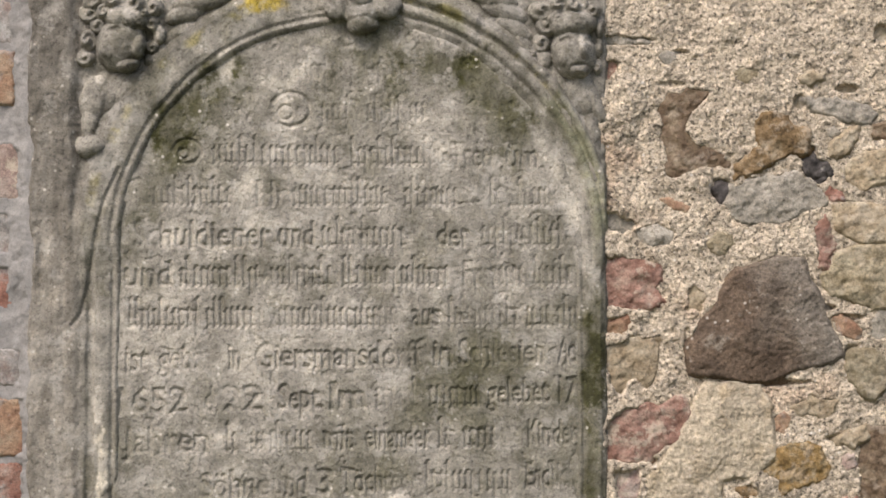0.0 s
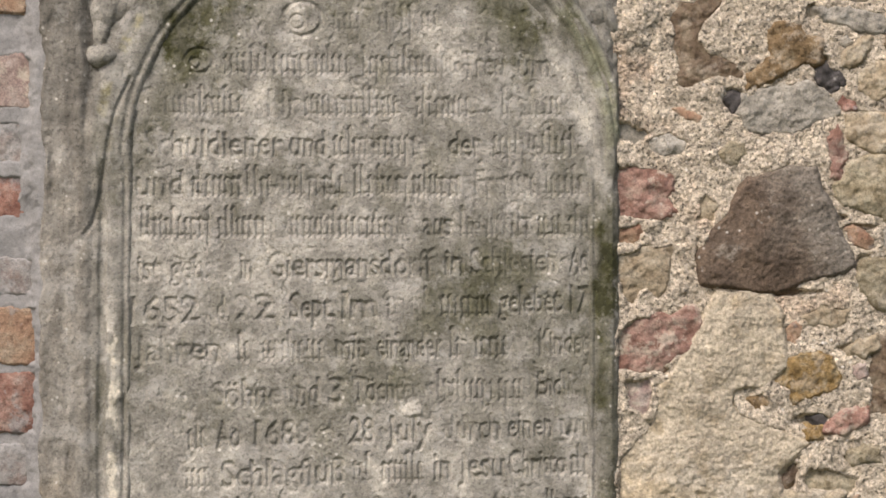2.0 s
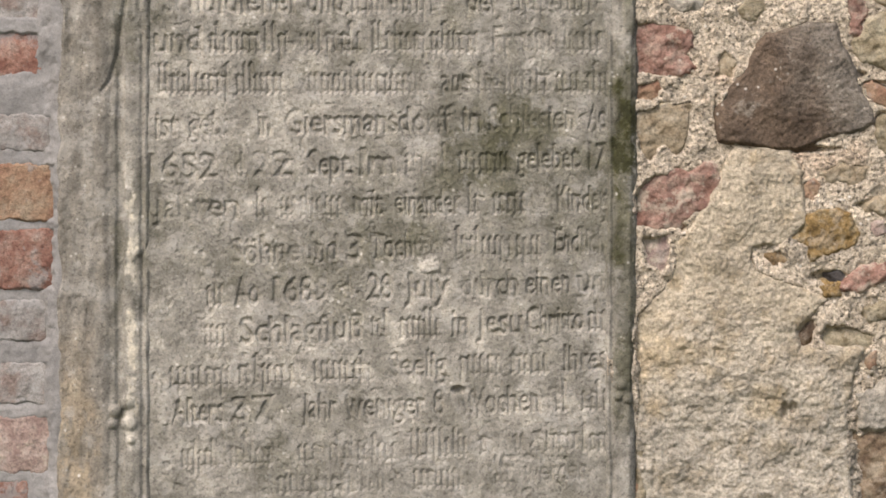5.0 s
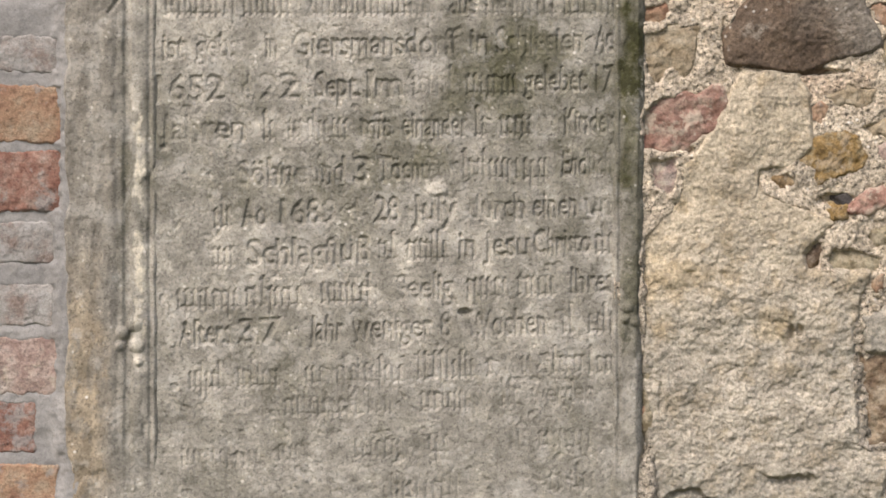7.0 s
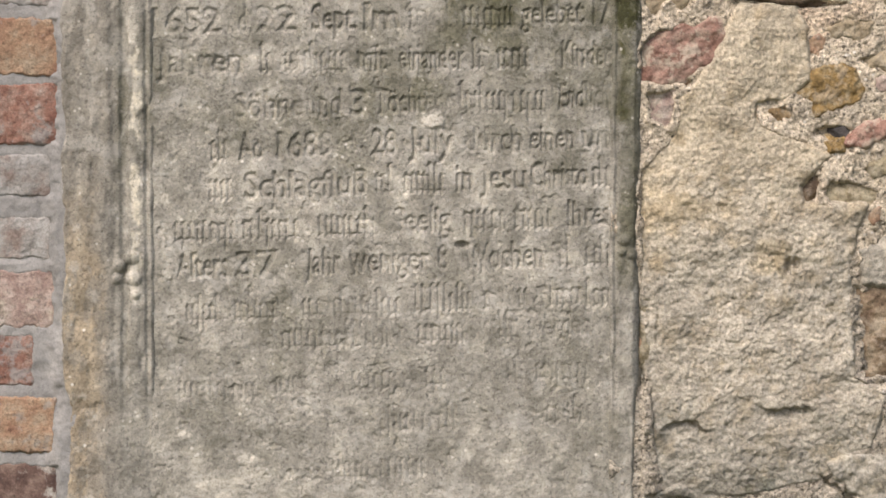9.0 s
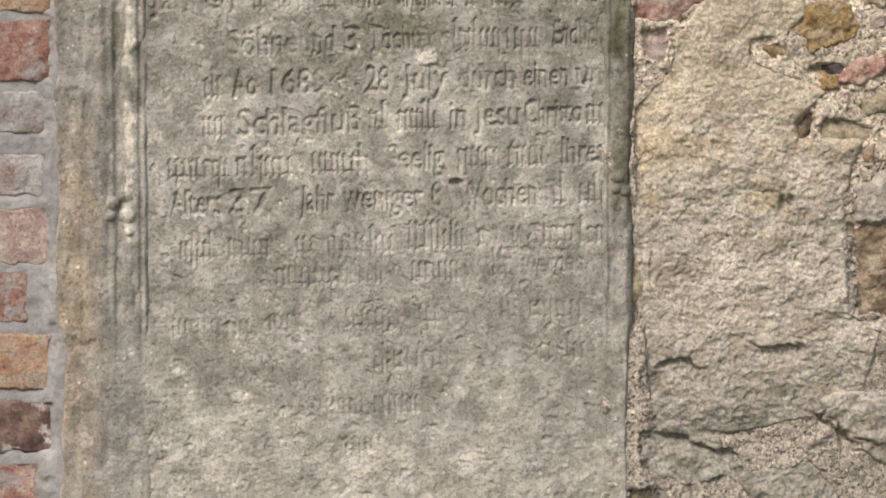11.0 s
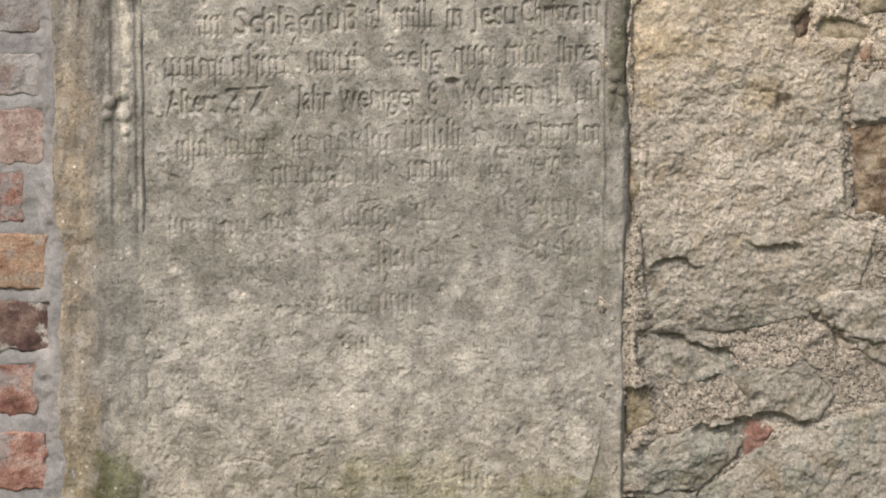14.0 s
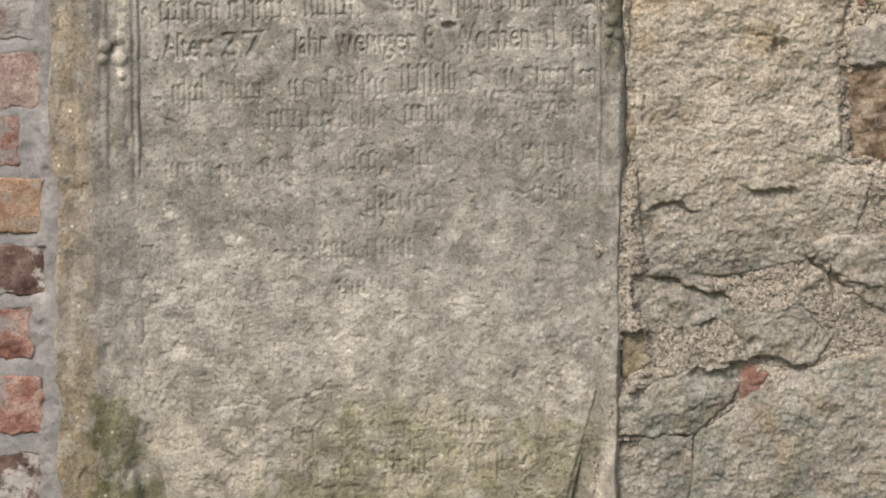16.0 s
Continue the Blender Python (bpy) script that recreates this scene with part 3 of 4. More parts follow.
def stone_tint(x, z):
    base = np.array([0.315, 0.296, 0.253])
    wx, wz = x + 34 * fbm(x, z, 80, 61, 6, 0.6), z + 34 * fbm(x, z, 80, 62, 6, 0.6)
    k = 0.18 * fbm(x, z, 150, 63, 5) + 0.15 * fbm(x, z * 0.6, 48, 64, 7, 0.66) + 0.12 * fbm(x, z * 0.45, 14, 65, 4, 0.6)
    for cx, cz, rx, rz, lean, strong in DARK_STAINS + PALE_STAINS:
        c, s = math.cos(radians(lean)), math.sin(radians(lean))
        a, b = ((wx - cx) * c + (wz - cz) * s) / rx, (-(wx - cx) * s + (wz - cz) * c) / rz
        k = k + strong * smooth(1.12, 0.62, np.hypot(a, b) + 0.22 * fbm(x, z * 0.7, 22, 59, 5, 0.68))
    # lime smears, streaky and sharp-edged
    smear = smooth(0.06, 0.14, fbm(x, z * 0.75, 46, 57, 7, 0.70)) * (0.45 + 0.55 * smooth(-0.3, 0.3, fbm(x, z, 140, 56, 3)))
    k = k - 0.05 + 0.25 * smear * (1 - 0.75 * patch(x, z, PATINA, 55))
    k = k - 0.27 * patch(x, z, PATINA, 55) * (0.5 + 0.5 * smooth(-0.28, 0.0, fbm(x, z, 48, 54, 7, 0.7)))
    k = k - 0.20 * smooth(0.06, 0.16, fbm(x, z, 85, 41, 7, 0.68)) * smooth(1180, 1330, z)
    k = k + 0.12 * smooth(860, 700, z + 50 * fbm(x, z, 90, 53, 5))
    # pale strip along the arch's right inner slope
    strip = path_gap(x, z, [(125, 1836), (161, 1776), (184, 1711), (200, 1640)]) + 9 * fbm(x, z, 30, 52, 5, 0.65)
    k = k + 0.40 * smooth(16, 6, strip)
    # damp stain and the arch's edge shade, painted together just inside the arch
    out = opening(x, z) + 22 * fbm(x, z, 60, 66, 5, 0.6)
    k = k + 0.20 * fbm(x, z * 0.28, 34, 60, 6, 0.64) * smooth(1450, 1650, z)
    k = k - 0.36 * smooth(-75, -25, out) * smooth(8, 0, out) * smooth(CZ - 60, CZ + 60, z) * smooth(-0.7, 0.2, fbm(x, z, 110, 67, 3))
    # darker strip down the right moulding
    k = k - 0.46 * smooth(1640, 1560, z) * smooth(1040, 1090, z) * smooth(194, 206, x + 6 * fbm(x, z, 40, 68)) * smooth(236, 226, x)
    # left rail: the groove's shade painted into the colour, along with its stain
    k = k - 0.30 * smooth(1720, 1640, z) * smooth(1150, 1300, z) * smooth(-538, -522, x + 6 * fbm(x, z, 50, 69)) * smooth(-492, -504, x)
    pale = np.clip(k, 0, 1)[..., None]
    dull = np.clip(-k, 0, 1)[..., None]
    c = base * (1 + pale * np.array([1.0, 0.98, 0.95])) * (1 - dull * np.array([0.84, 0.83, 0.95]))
    dirt = (patch(x, z, DIRT, 51, 30.0) * (0.7 + 0.5 * fbm(x, z, 40, 50, 5, 0.65)))[..., None]
    c = c * (1 - dirt * np.array([0.30, 0.29, 0.42]))
    warm = smooth(760, 480, z)[..., None]
    c = c * (1 + warm * np.array([0.05, 0.02, -0.04]))
    return c


# fresh pale chips and blobs of lime: x, z, half width, half height
CHIPS = (
    (-485, 1904, 7, 9), (-494, 1767, 6, 8), (9, 1916, 4, 5), (-63, 1308, 16, 12), (-325, 826, 16, 8), (-35, 853, 7, 7), (-412, 862, 10, 6),
    (-484, 1082, 11, 26), (-485, 1447, 9, 24), (-228, 1865, 10, 22), (-441, 1994, 12, 12), (-402, 1966, 9, 14), (199, 1954, 10, 16), (-308, 1929, 10, 30),
    (-495, 1568, 4, 12), (26, 782, 14, 8), (-185, 682, 9, 6), (-335, 1397, 24, 7), (-63, 1312, 12, 10), (222, 871, 4, 22), (224, 1065, 4, 14),
)


def chips(x, z, c):
    rag = 0.55 * fbm(x, z, 11, 99, 4, 0.6)
    for cx, cz, rx, rz in CHIPS:
        k = (0.6 * smooth(1.25, 0.6, np.hypot((x - cx) / rx, (z - cz) / rz) + rag))[..., None]
        c = c * (1 - k) + np.array([0.58, 0.54, 0.46]) * k
    return c


def frame_tint(x, z):
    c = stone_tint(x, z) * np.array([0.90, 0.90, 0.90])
    out = opening(x, z)
    outer = smooth(-500, -516, x + 5 * fbm(x, z, 60, 46, 4))[..., None]
    streaky = np.array([0.285, 0.262, 0.222]) * (1 + 0.24 * fbm(x, z * 0.10, 15, 44, 5, 0.62) + 0.12 * fbm(x, z * 0.3, 40, 43, 5, 0.66))[..., None]
    c = c * (1 - 0.75 * outer) + 0.75 * outer * streaky
    # left arch band painted lighter: its lit slope and lime mottling in one
    flat = smooth(16, 24, out) * smooth(62, 52, out) * smooth(CZ - 40, CZ + 60, z) * smooth(CX + 60, CX - 60, x)
    c = c * (1 + 0.30 * flat * smooth(-0.35, 0.35, fbm(x, z, 50, 42, 6, 0.68)))[..., None]
    # darker colour in the spandrels, away from the crown
    spandrel_dark = smooth(120, 190, np.abs(x - CX)) * smooth(44, 60, out) * smooth(CZ - 20, CZ + 60, z) * smooth(-0.9, 0.3, fbm(x, z, 80, 70, 4))
    streak = smooth(-505, -525, x) * (0.09 + 0.16 * fbm(x, z * 0.12, 16, 80, 5, 0.62))
    c = c * (1 - 0.30 * spandrel_dark - streak)[..., None] * (1 + streak[..., None] * np.array([0.10, 0.0, -0.10]))
    # tan lime wash on the outer left band, strongest low down
    band = smooth(-518, -545, x + 16 * fbm(x, z, 60, 71, 5, 0.6)) * smooth(1240, 1120, z + 60 * fbm(x, z, 60, 72, 4))
    c = c * (1 - band[..., None] * np.array([-0.30, -0.18, -0.02]) * (0.35 + 0.65 * smooth(-0.06, 0.06, fbm(x, z * 0.4, 34, 77, 7, 0.70)))[..., None])
    # yellow lichen on the arch and green algae on its right shoulder
    ring = smooth(38, 45, out) * smooth(60, 50, out) * smooth(CZ, CZ + 120, z) * smooth(0.15, 0.6, fbm(x, z, 45, 73, 5, 0.6))
    c = c * (1 - ring[..., None] * np.array([-0.12, -0.06, 0.35]))
    spot = smooth(1.2, 0.4, np.hypot((x - LICHEN[0]) / 34, (z - LICHEN[1]) / 16) + 0.5 * fbm(x, z, 18, 74))[..., None]
    c = c * (1 - spot) + np.array([0.42, 0.32, 0.06]) * spot
    green = smooth(-0.05, 0.5, fbm(x, z, 60, 75, 4) + 0.2) * smooth(CX + 60, CX + 220, x) * smooth(CZ - 60, CZ + 60, z) * smooth(60, 46, out) * smooth(18, 34, out)
    c = c * (1 - green[..., None] * np.array([0.10, 0.05, 0.24]))
    moss = patch(x, z, MOSS, 76, 34.0, 14.0) * (0.8 + 0.4 * fbm(x, z * 0.5, 26, 49, 5, 0.66))
    c = c * (1 - moss[..., None] * np.array([0.56, 0.52, 0.70]))
    brown = smooth(-515, -545, x + 12 * fbm(x, z, 60, 48, 4)) * smooth(720, 560, z + 40 * fbm(x, z, 60, 47))
    c = c * (1 - brown[..., None] * np.array([0.24, 0.26, 0.36]))
    # pale plaster left along the inner left fillet
    plaster = smooth(8, 3, np.abs(x - (CX - R - 26)) + 8 * fbm(x, z, 26, 78, 6, 0.65)) * smooth(1478, 1462, z) * smooth(1050, 1090, z) * smooth(-0.25, 0.0, fbm(x, z, 45, 79, 5, 0.65))
    c = c * (1 - plaster[..., None]) + np.array([0.60, 0.55, 0.44]) * plaster[..., None]
    return np.clip(chips(x, z, c), 0.02, 0.85)


LICHEN = (-252, 2009)


# the inscription, cut into the panel
def glyph_triangles(text):
    curve = bpy.data.curves.new("lettering", "FONT")
    curve.body, curve.size, curve.offset, curve.resolution_u = text, 1.0, 0.010, 2
    ob = new("lettering", curve)
    me = ob.evaluated_get(bpy.context.evaluated_depsgraph_get()).to_mesh()
    co = np.array([v.co[:2] for v in me.vertices])
    me.calc_loop_triangles()
    tris = np.array([t.vertices[:] for t in me.loop_triangles])
    ob.to_mesh_clear()
    bpy.data.objects.remove(ob)
    bpy.data.curves.remove(curve)
    return co, tris


def cut_triangles(mask, co, tris, x0, z0, step):
    px, pz = (co[:, 0] - x0) / step, (co[:, 1] - z0) / step
    for a, b, c in tris:
        xs, zs = px[[a, b, c]], pz[[a, b, c]]
        i0, i1, j0, j1 = int(zs.min()), int(zs.max()) + 2, int(xs.min()), int(xs.max()) + 2
        if i0 < 0 or j0 < 0 or i1 > mask.shape[0] or j1 > mask.shape[1]:
            continue
        jj, ii = np.meshgrid(np.arange(j0, j1), np.arange(i0, i1))
        area = (xs[1] - xs[0]) * (zs[2] - zs[0]) - (xs[2] - xs[0]) * (zs[1] - zs[0])
        if abs(area) < 1e-6:
            continue
        u = ((xs[1] - jj) * (zs[2] - ii) - (xs[2] - jj) * (zs[1] - ii)) / area
        v = ((xs[2] - jj) * (zs[0] - ii) - (xs[0] - jj) * (zs[2] - ii)) / area
        mask[i0:i1, j0:j1] = np.maximum(mask[i0:i1, j0:j1], ((u > -0.05) & (v > -0.05) & (u + v < 1.05)) * 1.0)


def cut_stroke(mask, ax, az, bx, bz, wide, x0, z0, step, strong=1.0):
    pad = wide + 2
    j0, j1 = int((min(ax, bx) - pad - x0) / step), int((max(ax, bx) + pad - x0) / step) + 1
    i0, i1 = int((min(az, bz) - pad - z0) / step), int((max(az, bz) + pad - z0) / step) + 1
    if i0 < 0 or j0 < 0 or i1 > mask.shape[0] or j1 > mask.shape[1]:
        return
    jj, ii = np.meshgrid(np.arange(j0, j1), np.arange(i0, i1))
    d = path_gap(x0 + jj * step, z0 + ii * step, [(ax, az), (bx, bz)])
    mask[i0:i1, j0:j1] = np.maximum(mask[i0:i1, j0:j1], strong * smooth(wide * 0.5 + 0.8, wide * 0.5 - 1.0, d))


def bars(mask, start, end, base, tall, rng, x0, z0, step, strong=1.0):
    """A word that cannot be read: plain upright bars of its size."""
    x = start + 3
    while x < end - 2:
        up = tall * (1.55 if rng.random() < 0.2 else rng.uniform(0.92, 1.05))
        down = tall * 0.45 if rng.random() < 0.1 else 0
        lean = rng.uniform(-0.6, 0.6)
        cut_stroke(mask, x, base - down, x + lean, base + up, 3.1, x0, z0, step, strong)
        # broken heads and feet
        cut_stroke(mask, x - 2.4, base + up - 4.5, x + lean + 1.5, base + up + 0.5, 2.8, x0, z0, step, strong)
        if not down:
            cut_stroke(mask, x - 1.0, base, x + 3.6, base + 3.6, 2.7, x0, z0, step, strong)
        gap = rng.choice((7.8, 8.8, 9.8, 11.5))
        if rng.random() < 0.55 and x + gap < end:
            top = rng.random() < 0.55
            zz = base + (tall * 0.93 if top else tall * 0.06)
            cut_stroke(mask, x, zz, x + gap, zz - (3 if top else -3), 3.2, x0, z0, step, strong * 0.9)
        x += gap


# the inscription line by line: the ends of its foot, the letters' height, how clear it is, and its words from and to
LINES = []


def line(ax, az, bx, bz, tall, clear, *words):
    LINES.append((ax, az, bx, bz, tall, clear, words))


line(-228, 1905, -19, 1909, 20, 0.35, (-211, -144, ""), (-113, -29, ""))
line(-260, 1842, -19, 1846, 24, 0.55, (-173, -127, ""), (-108, -55, ""), (-48, -21, ""))
line(-388, 1784, 137, 1778, 26, 0.75, (-326, -263, ""), (-257, -147, ""), (-131, -3, ""), (10, 70, "Treu"), (90, 135, "um"))
line(-408, 1725, 169, 1722, 26, 0.80, (-410, -302, ""), (-263, -219, "Hr"), (-212, -75, ""), (-55, 29, ""), (65, 81, ""), (105, 150, ""))
line(-435, 1666, 173, 1666, 27, 0.90, (-437, -242, "Schuldiener"), (-231, -182, "und"), (-172, -47, ""), (-8, 38, "der"), (53, 172, ""))
line(-449, 1610, 182, 1611, 27, 1.00, (-449, -383, "und"), (-372, -255, ""), (-244, -155, ""), (-143, 9, ""), (28, 57, "Fr"), (69, 187, ""))
line(-447, 1552, 197, 1554, 27, 1.00, (-444, -345, ""), (-334, -254, ""), (-240, -69, ""), (-45, -3, "aus"), (7, 111, ""), (117, 150, ""), (160, 192, ""))
line(-449, 1490, 192, 1503, 27, 1.00, (-447, -416, "ist"), (-401, -345, "geb:"), (-303, -286, "in"), (-264, -30, "Giersmansdorff"), (-13, 12, "in"), (23, 144, "Schlesien"), (162, 189, "Ao"))
line(-447, 1430, 189, 1447, 27, 1.00, (-457, -360, "1652"), (-336, -317, "d."), (-312, -254, "22"), (-232, -169, "Sept."), (-159, -109, "Im"), (-95, -38, ""), (-20, 51, ""), (62, 150, "gelebet"), (163, 188, "17"))
line(-447, 1374, 189, 1387, 27, 0.95, (-451, -331, "Jahren"), (-306, -286, ""), (-271, -184, ""), (-167, -127, "mit"), (-109, -17, "einander"), (-7, 15, ""), (29, 75, ""), (119, 190, "Kinder"))
line(-337, 1312, 187, 1329, 27, 0.95, (-342, -243, "Söhne"), (-239, -191, "und"), (-178, -154, "3"), (-143, -48, "Töchter"), (-25, 98, ""), (116, 187, "Endlich"))
line(-364, 1253, 187, 1272, 27, 1.00, (-376, -346, ""), (-335, -302, "Ao"), (-280, -202, "1689"), (-186, -163, "d."), (-148, -113, "28"), (-96, -33, "July"), (-15, 64, "durch"), (75, 138, "einen"), (150, 187, "un"))
line(-380, 1197, 187, 1219, 27, 1.00, (-379, -344, ""), (-328, -154, "Schlagfluß"), (-143, -111, ""), (-103, -41, ""), (-29, -5, "in"), (5, 70, "Jesu"), (76, 157, "Christo"), (163, 190, ""))
line(-448, 1137, 192, 1163, 27, 0.95, (-428, -338, ""), (-331, -243, ""), (-224, -139, ""), (-117, -37, "Seelig"), (-18, 47, ""), (53, 107, ""), (130, 190, "Ihres"))
line(-436, 1084, 192, 1107, 27, 0.90, (-424, -352, "Alters"), (-340, -280, "37"), (-241, -191, "Jahr"), (-180, -66, "weniger"), (-54, -40, "8"), (-17, 95, "Wochen"), (117, 141, ""), (154, 192, ""))
line(-420, 1023, 194, 1052, 25, 0.75, (-412, -362, ""), (-343, -276, ""), (-246, -212, ""), (-202, -104, ""), (-88, -60, ""), (-56, -6, ""), (11, 27, ""), (59, 79, ""), (103, 191, ""))
line(-360, 982, 163, 1007, 25, 0.65, (-276, -164, ""), (-158, -116, ""), (-83, -8, ""), (31, 59, ""), (73, 162, "werden"))
line(-433, 912, 164, 947, 24, 0.50, (-423, -310, ""), (-286, -246, ""), (-176, -109, ""), (-72, -44, ""), (44, 64, ""), (84, 166, ""))
line(-215, 863, 148, 884, 24, 0.50, (-137, -93, ""), (-89, -24, ""), (100, 121, ""), (129, 165, ""))
line(-211, 799, -65, 808, 24, 0.50, (-205, -145, ""), (-137, -64, ""))
line(-183, 746, -65, 754, 23, 0.45, (-177, -89, ""))
line(-158, 697, -77, 701, 23, 0.35, (-109, -72, ""))
line(-235, 528, 60, 548, 25, 0.50, (-245, -228, ""), (-216, -140, ""), (-128, -59, ""), (-15, 54, ""))
line(-292, 473, 68, 493, 25, 0.50, (-305, -273, ""), (-249, -200, ""), (-184, -144, ""), (-111, -35, ""), (10, 66, ""))


def panel():
    step = 1.36
    x0, z0 = CX - R - 22, 380
    x, z = grid(x0, CX + R + 22, z0, CZ + R + 22, step)
    mask = np.zeros(x.shape)
    rng = random.Random(7)
    for ax, az, bx, bz, tall, clear, words in LINES:
        slope = (bz - az) / (bx - ax)
        for start, end, text in words:
            base = az + slope * (start - ax)
            if text:
                co, tris = glyph_triangles(text)
                layer = np.zeros(x.shape)
                low, high = co[:, 0].min(), co[:, 0].max()
                px = start + (co[:, 0] - low) / (high - low) * (end - start)
                pz = base + co[:, 1] * tall / 0.52 + slope * (px - start) + 1.2 * fbm(px, co[:, 1] * 40, 14, 92, 2)
                px = px + 1.2 * fbm(px, co[:, 1] * 40, 14, 93, 2)
                cut_triangles(layer, np.stack([px, pz], -1), tris, x0, z0, step)
                mask = np.maximum(mask, layer * clear)
            else:
                bars(mask, start, end, base, tall, rng, x0, z0, step, clear)
    # the looped flourishes of two large initials
    for cx, cz, r in INITIALS:
        loop = np.abs(np.hypot((x - cx) / 1.15, z - cz) - r)
        mask = np.maximum(mask, 0.8 * smooth(3.2, 1.4, loop) * (np.arctan2(z - cz, x - cx) > -2.3))
        loop = np.abs(np.hypot(x - cx + r * 0.3, z - cz + r * 0.2) - r * 0.42)
        mask = np.maximum(mask, 0.7 * smooth(2.8, 1.2, loop))
    for _ in range(1):
        wide = np.pad(mask, 1, mode="edge")
        mask = 0.4 * mask + 0.15 * (wide[:-2, 1:-1] + wide[2:, 1:-1] + wide[1:-1, :-2] + wide[1:-1, 2:])
    worn = smooth(-0.9, 0.2, fbm(x, z, 60, 91, 4))
    h = 11 + 1.8 * fbm(x, z, 180, 81, 3) + 1.1 * fbm(x, z, 22, 82, 5, 0.6) + 0.5 * fbm(x, z, 6, 83, 3) + 0.9 * flaky(x, z, 26, 80, 4)
    h -= mask * (0.35 + 0.65 * worn) * 3.6
    weathered = smooth(800, 620, z + 60 * fbm(x, z, 90, 84))
    h += weathered * (1.0 * fbm(x, z, 30, 85, 4) + 1.6 * flaky(x, z * 1.3, 40, 79, 4) - 1.2 * smooth(0.2, 0.7, fbm(x, z, 14, 86, 3)))
    pit = smooth(0.62, 0.85, fbm(x, z, 16, 87, 3))
    h -= 1.6 * pit
    for cx, cz, rx, rz, deep in PANEL_PITS:
        h -= deep * smooth(1.2, 0.5, np.hypot((x - cx) / rx, (z - cz) / rz) + 0.2 * fbm(x, z, 8, 88))
    crack = path_gap(x + 6 * fbm(x, z, 25, 89, 4), z + 6 * fbm(x, z, 25, 90, 4), CRACK)
    h -= 1.3 * smooth(4.5, 0.5, crack)
    h -= 5 * smooth(6, 13, opening(x, z))
    keep = opening(x, z) < 14
    part("panel", sheet("panel", x, z, h, keep, np.clip(chips(x, z, stone_tint(x, z)), 0.02, 0.85)), carved_stone, gravestone, "inscription panel of worn cut letters, stained dark in patches, painted darker along the arch")


CRACK = [(-353, 577), (-308, 588), (-267, 579), (-238, 595), (-210, 609), (-177, 612)]
INITIALS = ((-216, 1861, 24), (-362, 1801, 17))
PANEL_PITS = ((-21, 1134, 11, 6, 9), (-61, 1307, 14, 9, -2.5), (9, 1916, 4, 5, -2), (-326, 825, 16, 8, -1), (-35, 853, 6, 7, -1), (-411, 862, 10, 7, -1))


def surround():
    """Mouldings round the panel, the spandrels and the outer left band."""
    step = 1.7
    x, z = grid(LEFT - 6, RIGHT + 8, BOTTOM, TOP, step)
    d = opening(x, z) + 1.6 * fbm(x, z, 50, 101, 4)
    arch = smooth(CZ - 40, CZ + 30, z)
    # side profile, outwards from the panel
    side = np.interp(d, [-12, -1, 3, 6, 8, 11, 14, 26, 34, 38, 44, 48, 56, 62, 70, 76], [-6, 8, 14, 15.5, 13, 13, 16.5, 18.5, 18, 13, 13, 17, 18, 20.5, 23, 24])
    left = np.interp(d, [-12, -1, 5, 9, 12, 15, 19, 26, 58, 64, 70, 76], [-6, 8, 15.5, 17.5, 15.2, 15.2, 18.5, 20, 22.5, 20, 13, 11])
    right = np.interp(d, [-12, -1, 18, 23, 27, 31, 37, 40, 43, 48, 54, 59, 66], [-6, 8, 15, 13, 18.5, 21, 20, 15, 16, 24, 25, 17, 12])
    turn = smooth(CX - 120, CX + 120, x)
    ring = left * (1 - turn) + right * turn
    h = side * (1 - arch) + ring * arch
    band = smooth(-510, -530, x + 4 * fbm(x, z, 60, 103, 3))
    h = h * (1 - band) + (23 + 1.8 * fbm(x, z * 0.3, 22, 104, 5, 0.6)) * band
    # worn foot, where the mouldings die away
    foot = smooth(985, 850, z + 40 * fbm(x, z, 60, 105))
    h = h * (1 - 0.95 * foot) + 0.95 * foot * np.interp(d, [-12, -5, 2, 14, 30, 70], [-8, 4, 9.5, 12.5, 13.5, 20])
    hollow = smooth(560, 470, z) * smooth(60, 44, d) * smooth(-4, 18, d)
    h -= 14 * hollow
    # the arch's outer line running down across the left moulding
    line = path_gap(x, z, TAIL)
    h -= 3.5 * smooth(4.5, 1.0, line)
    # carved knots of drapery on both sides
    for cx, cz, r in KNOTS:
        k = np.hypot(x - cx, z - cz) / r
        h = np.where(k < 1, np.maximum(h, 13 + 10 * np.sqrt(np.clip(1 - k * k, 0, 1))), h)
    h += 1.6 * fbm(x, z, 40, 106, 4) + 0.9 * fbm(x, z * 0.4, 12, 107, 4) + 0.5 * fbm(x, z, 5, 108, 2)
    h -= 3 * smooth(0.5, 0.9, fbm(x, z * 0.5, 30, 109, 4))
    rim = 5 * fbm(x, z, 45, 110, 4)
    edge = np.minimum(x - LEFT - 2 + 1.4 * rim, RIGHT - x + 0.45 * rim - 2 - 12 * smooth(1500, 500, z) * 0.6)
    h = -6 + (h + 6) * smooth(-2, 7, edge) ** 0.6
    keep = (d > -7) & (edge > -4)
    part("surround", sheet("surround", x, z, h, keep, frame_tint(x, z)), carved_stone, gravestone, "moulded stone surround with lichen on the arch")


TAIL = [(-458, 1776), (-476, 1736), (-487, 1696), (-493, 1656), (-501, 1608), (-510, 1572), (-521, 1556)]
KNOTS = ((-523, 1102, 9), (-506, 1103, 11), (-511, 1085, 10), (-487, 1115, 12), (-484, 1086, 13), (-483, 1062, 8), (210, 1142, 10), (220, 1122, 9), (206, 1125, 7))


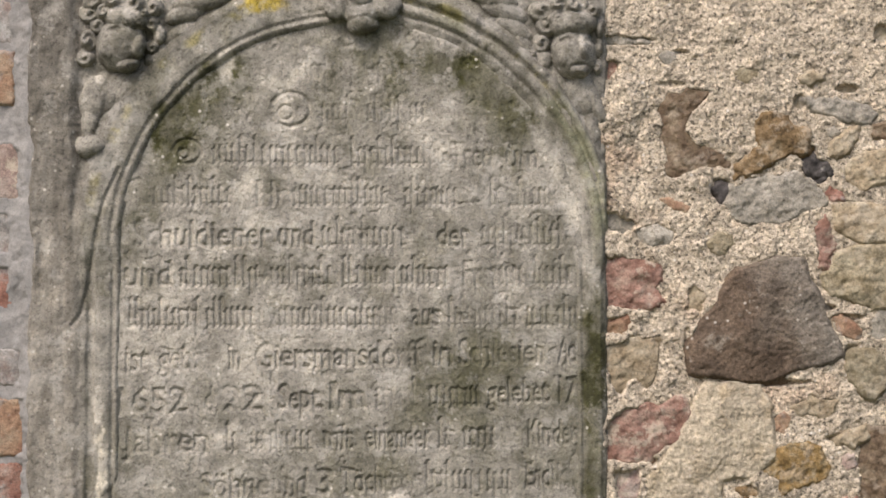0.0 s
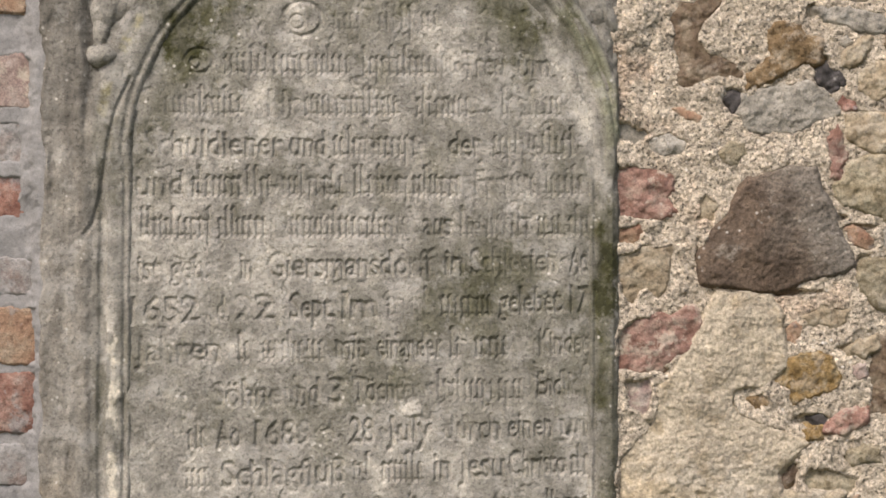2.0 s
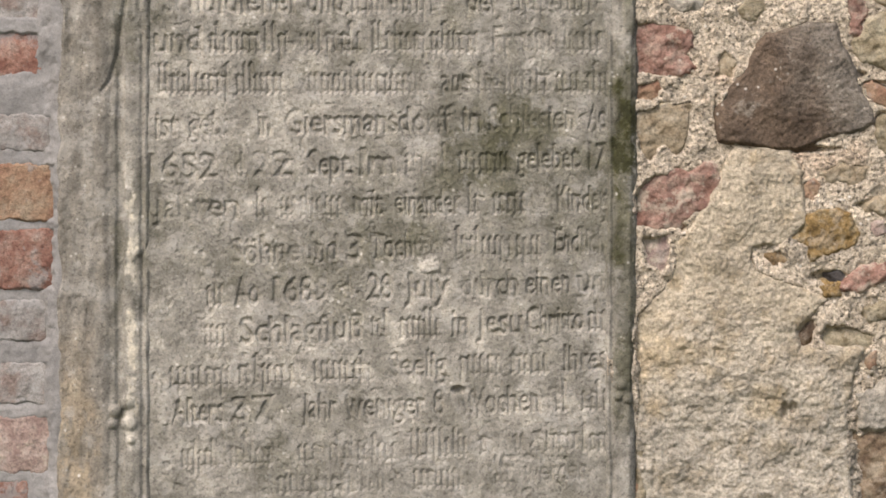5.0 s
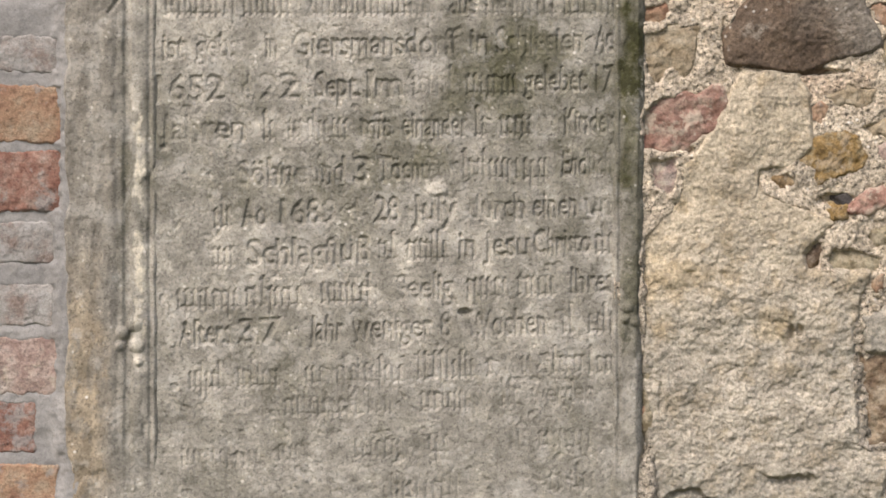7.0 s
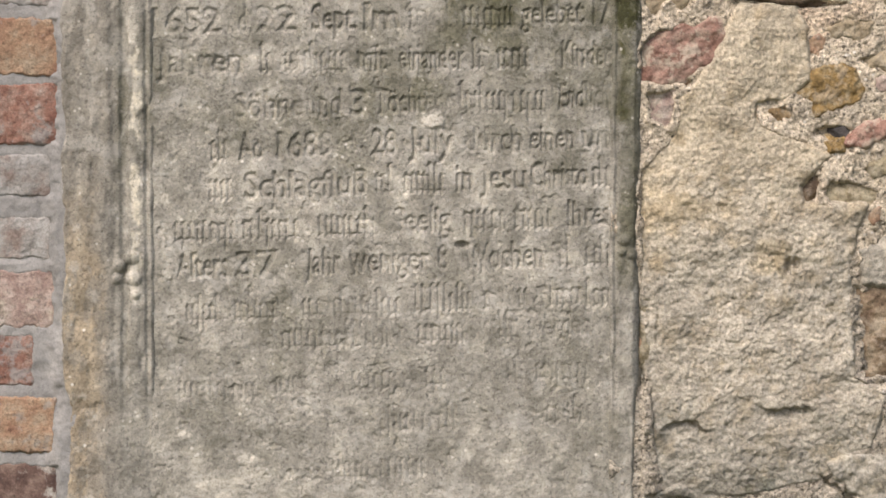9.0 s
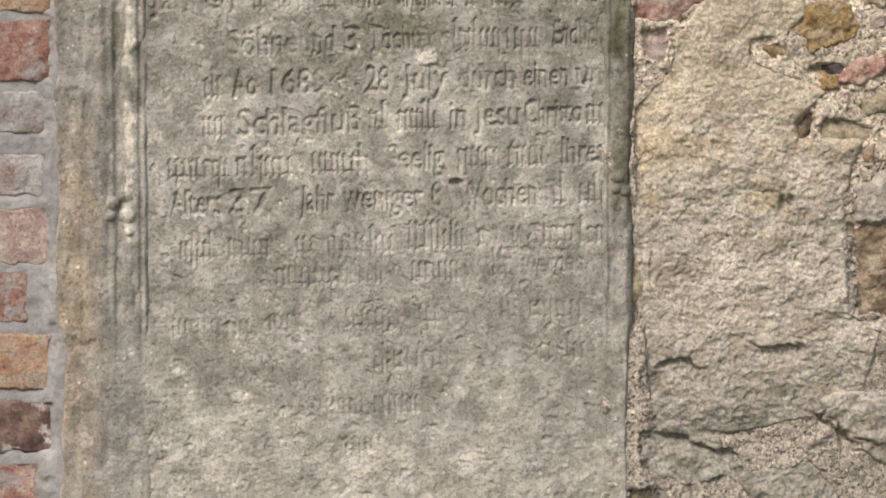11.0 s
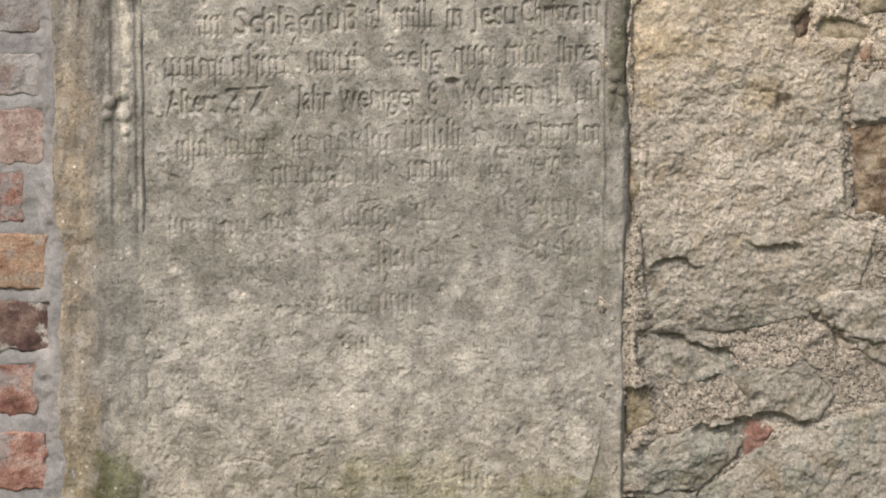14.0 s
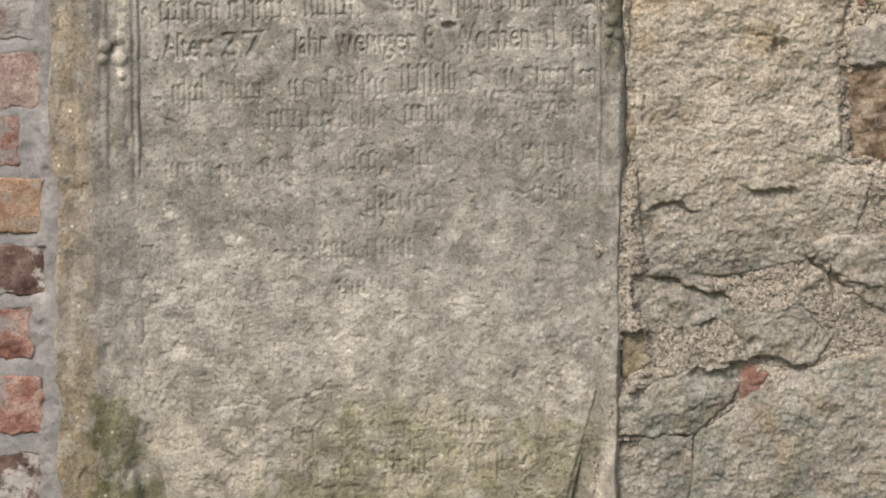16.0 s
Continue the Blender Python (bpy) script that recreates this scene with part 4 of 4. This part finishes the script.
def relief(name, blobs, label, seed, dents=(), step=1.3):
    """A lump of carving from rounded masses: x, z, half width, half height, lean, foot, rise, hollow (0 full, 1 a curl with a pit)."""
    xs = [b[0] - max(b[2], b[3]) for b in blobs] + [b[0] + max(b[2], b[3]) for b in blobs]
    zs = [b[1] - max(b[2], b[3]) for b in blobs] + [b[1] + max(b[2], b[3]) for b in blobs]
    x, z = grid(min(xs) - 4, max(xs) + 4, min(zs) - 4, max(zs) + 4, step)
    wx, wz = x + 1.5 * fbm(x, z, 16, seed, 3), z + 1.5 * fbm(x, z, 16, seed + 1, 3)
    h = np.full(x.shape, -20.0)
    for cx, cz, rx, rz, lean, foot, rise, curl in blobs:
        c, s = math.cos(radians(lean)), math.sin(radians(lean))
        k = np.hypot(((wx - cx) * c + (wz - cz) * s) / rx, (-(wx - cx) * s + (wz - cz) * c) / rz)
        top = np.sqrt(np.clip(1 - k * k, 0, 1))
        if curl:
            top = top * (0.82 + 0.18 * np.cos(7.0 * k + np.arctan2(wz - cz, wx - cx) + cx))
        h = np.where(k < 1, np.maximum(h, foot + rise * top), h)
    for cx, cz, rx, rz, deep in dents:
        h = h - deep * smooth(1.2, 0.3, np.hypot((wx - cx) / rx, (wz - cz) / rz))
    keep = h > -10
    h = h + 1.6 * fbm(x, z, 16, seed + 2, 5, 0.6) + 0.4 * fbm(x, z, 4, seed + 3, 2)
    part(name, sheet(name, x, z, h, keep, np.clip(chips(x, z, stone_tint(x, z) * 0.80), 0.02, 0.8), back=5), carved_stone, gravestone, label)


relief("cherub_head", [
    (-456, 1954, 37, 43, -14, 4, 40, 0), (-448, 1989, 34, 20, -10, 18, 26, 0), (-429, 1947, 9, 17, -14, 30, 18, 0), (-445, 1923, 17, 11, 15, 20, 20, 0), (-469, 1944, 17, 17, 0, 26, 16, 0),
    (-500, 1996, 17, 14, 0, 12, 16, 1), (-488, 1979, 13, 13, 0, 14, 16, 1), (-503, 1958, 13, 16, 0, 10, 18, 1), (-506, 1933, 15, 12, 0, 10, 16, 1), (-492, 2015, 20, 16, 30, 16, 18, 1), (-465, 2013, 20, 15, 0, 22, 20, 1), (-479, 1997, 13, 12, 0, 20, 18, 1),
    (-437, 2010, 18, 14, 0, 22, 20, 1), (-411, 2005, 15, 15, 20, 16, 18, 1), (-411, 1981, 11, 14, 10, 14, 18, 1), (-401, 1967, 10, 16, 10, 10, 16, 0), (-411, 1949, 12, 12, 0, 8, 16, 1), (-401, 1934, 13, 9, 20, 8, 14, 0), (-414, 1928, 10, 12, 30, 8, 13, 0), (-423, 1997, 11, 11, 0, 22, 18, 1),
], "rounded carved cherub head with curled hair", 131,
       ((-462, 1971, 12, 6, 6), (-432, 1974, 8, 5, 5), (-437, 1930, 10, 3, 5), (-437, 1917, 12, 4, 3)))
relief("cherub_head", [
    (185, 1942, 33, 42, 8, 4, 42, 0), (183, 1981, 36, 20, 6, 18, 28, 0), (196, 1944, 8, 18, 8, 32, 18, 0), (191, 1915, 15, 11, -5, 22, 20, 0), (173, 1934, 14, 16, 0, 28, 15, 0),
    (140, 2000, 20, 16, 0, 14, 18, 1), (164, 2007, 19, 15, 0, 20, 20, 1), (188, 2007, 18, 15, 0, 22, 20, 1), (211, 2000, 15, 15, 0, 18, 20, 1), (222, 1978, 8, 18, 0, 10, 18, 0), (220, 1949, 7, 16, 0, 8, 15, 0), (218, 1921, 8, 13, 0, 8, 14, 1),
    (148, 1978, 17, 15, 20, 14, 18, 1), (140, 1955, 14, 15, 20, 10, 17, 1), (124, 1941, 14, 10, -20, 8, 14, 1), (143, 1931, 12, 15, 0, 8, 14, 0), (138, 1910, 11, 12, 0, 6, 12, 1), (161, 1988, 14, 11, 30, 24, 16, 1),
], "rounded carved cherub head with curled hair", 141,
       ((172, 1955, 11, 6, 6), (208, 1957, 9, 6, 6), (191, 1921, 11, 3, 5), (191, 1908, 11, 4, 3)))
relief("wing", [
    (-493, 1877, 22, 34, -15, 8, 14, 0), (-500, 1845, 12, 40, 0, 8, 12, 0), (-465, 1885, 20, 40, -38, 6, 12, 0), (-443, 1889, 18, 34, -42, 6, 16, 0), (-429, 1897, 30, 14, 30, 6, 12, 0),
    (-470, 1833, 10, 34, -40, 6, 10, 0), (-484, 1817, 12, 22, 0, 8, 10, 0), (-496, 1807, 24, 17, 15, 10, 20, 0), (-508, 1810, 14, 12, 0, 8, 14, 0),
], "carved wing and scroll under the cherub head", 151)
relief("wing", [
    (183, 1869, 20, 44, -12, 6, 14, 0), (199, 1885, 18, 40, 12, 6, 18, 0), (213, 1873, 12, 46, 24, 6, 16, 0), (165, 1885, 16, 36, 20, 6, 12, 0), (210, 1825, 15, 52, 4, 6, 14, 0), (196, 1829, 16, 40, 14, 5, 12, 0), (213, 1776, 11, 40, 5, 4, 12, 0),
], "carved drapery folds under the cherub head", 161)
relief("wing", [
    (-365, 1998, 34, 14, 20, 8, 14, 0), (-341, 2014, 44, 14, 10, 10, 14, 0), (-373, 1970, 30, 12, 32, 6, 12, 0), (-381, 1950, 20, 10, 40, 6, 10, 0),
], "carved wing feathers in the corner of the arch", 171)
relief("wing", [
    (85, 2002, 40, 15, -22, 8, 14, 0), (68, 2018, 40, 13, -12, 10, 14, 0), (101, 1978, 34, 15, -35, 6, 13, 0), (113, 1955, 20, 12, -45, 6, 12, 0),
], "carved wing feathers in the corner of the arch", 181)
relief("keystone_boss", [
    (-114, 1981, 24, 15, 0, 16, 22, 0), (-116, 1999, 32, 20, 0, 22, 14, 0), (-148, 2007, 22, 20, 0, 24, 12, 0), (-82, 2007, 24, 20, 0, 24, 12, 0), (-116, 2025, 20, 22, 0, 28, 14, 0),
], "small carved boss hanging at the crown of the arch", 191)
panel()
surround()
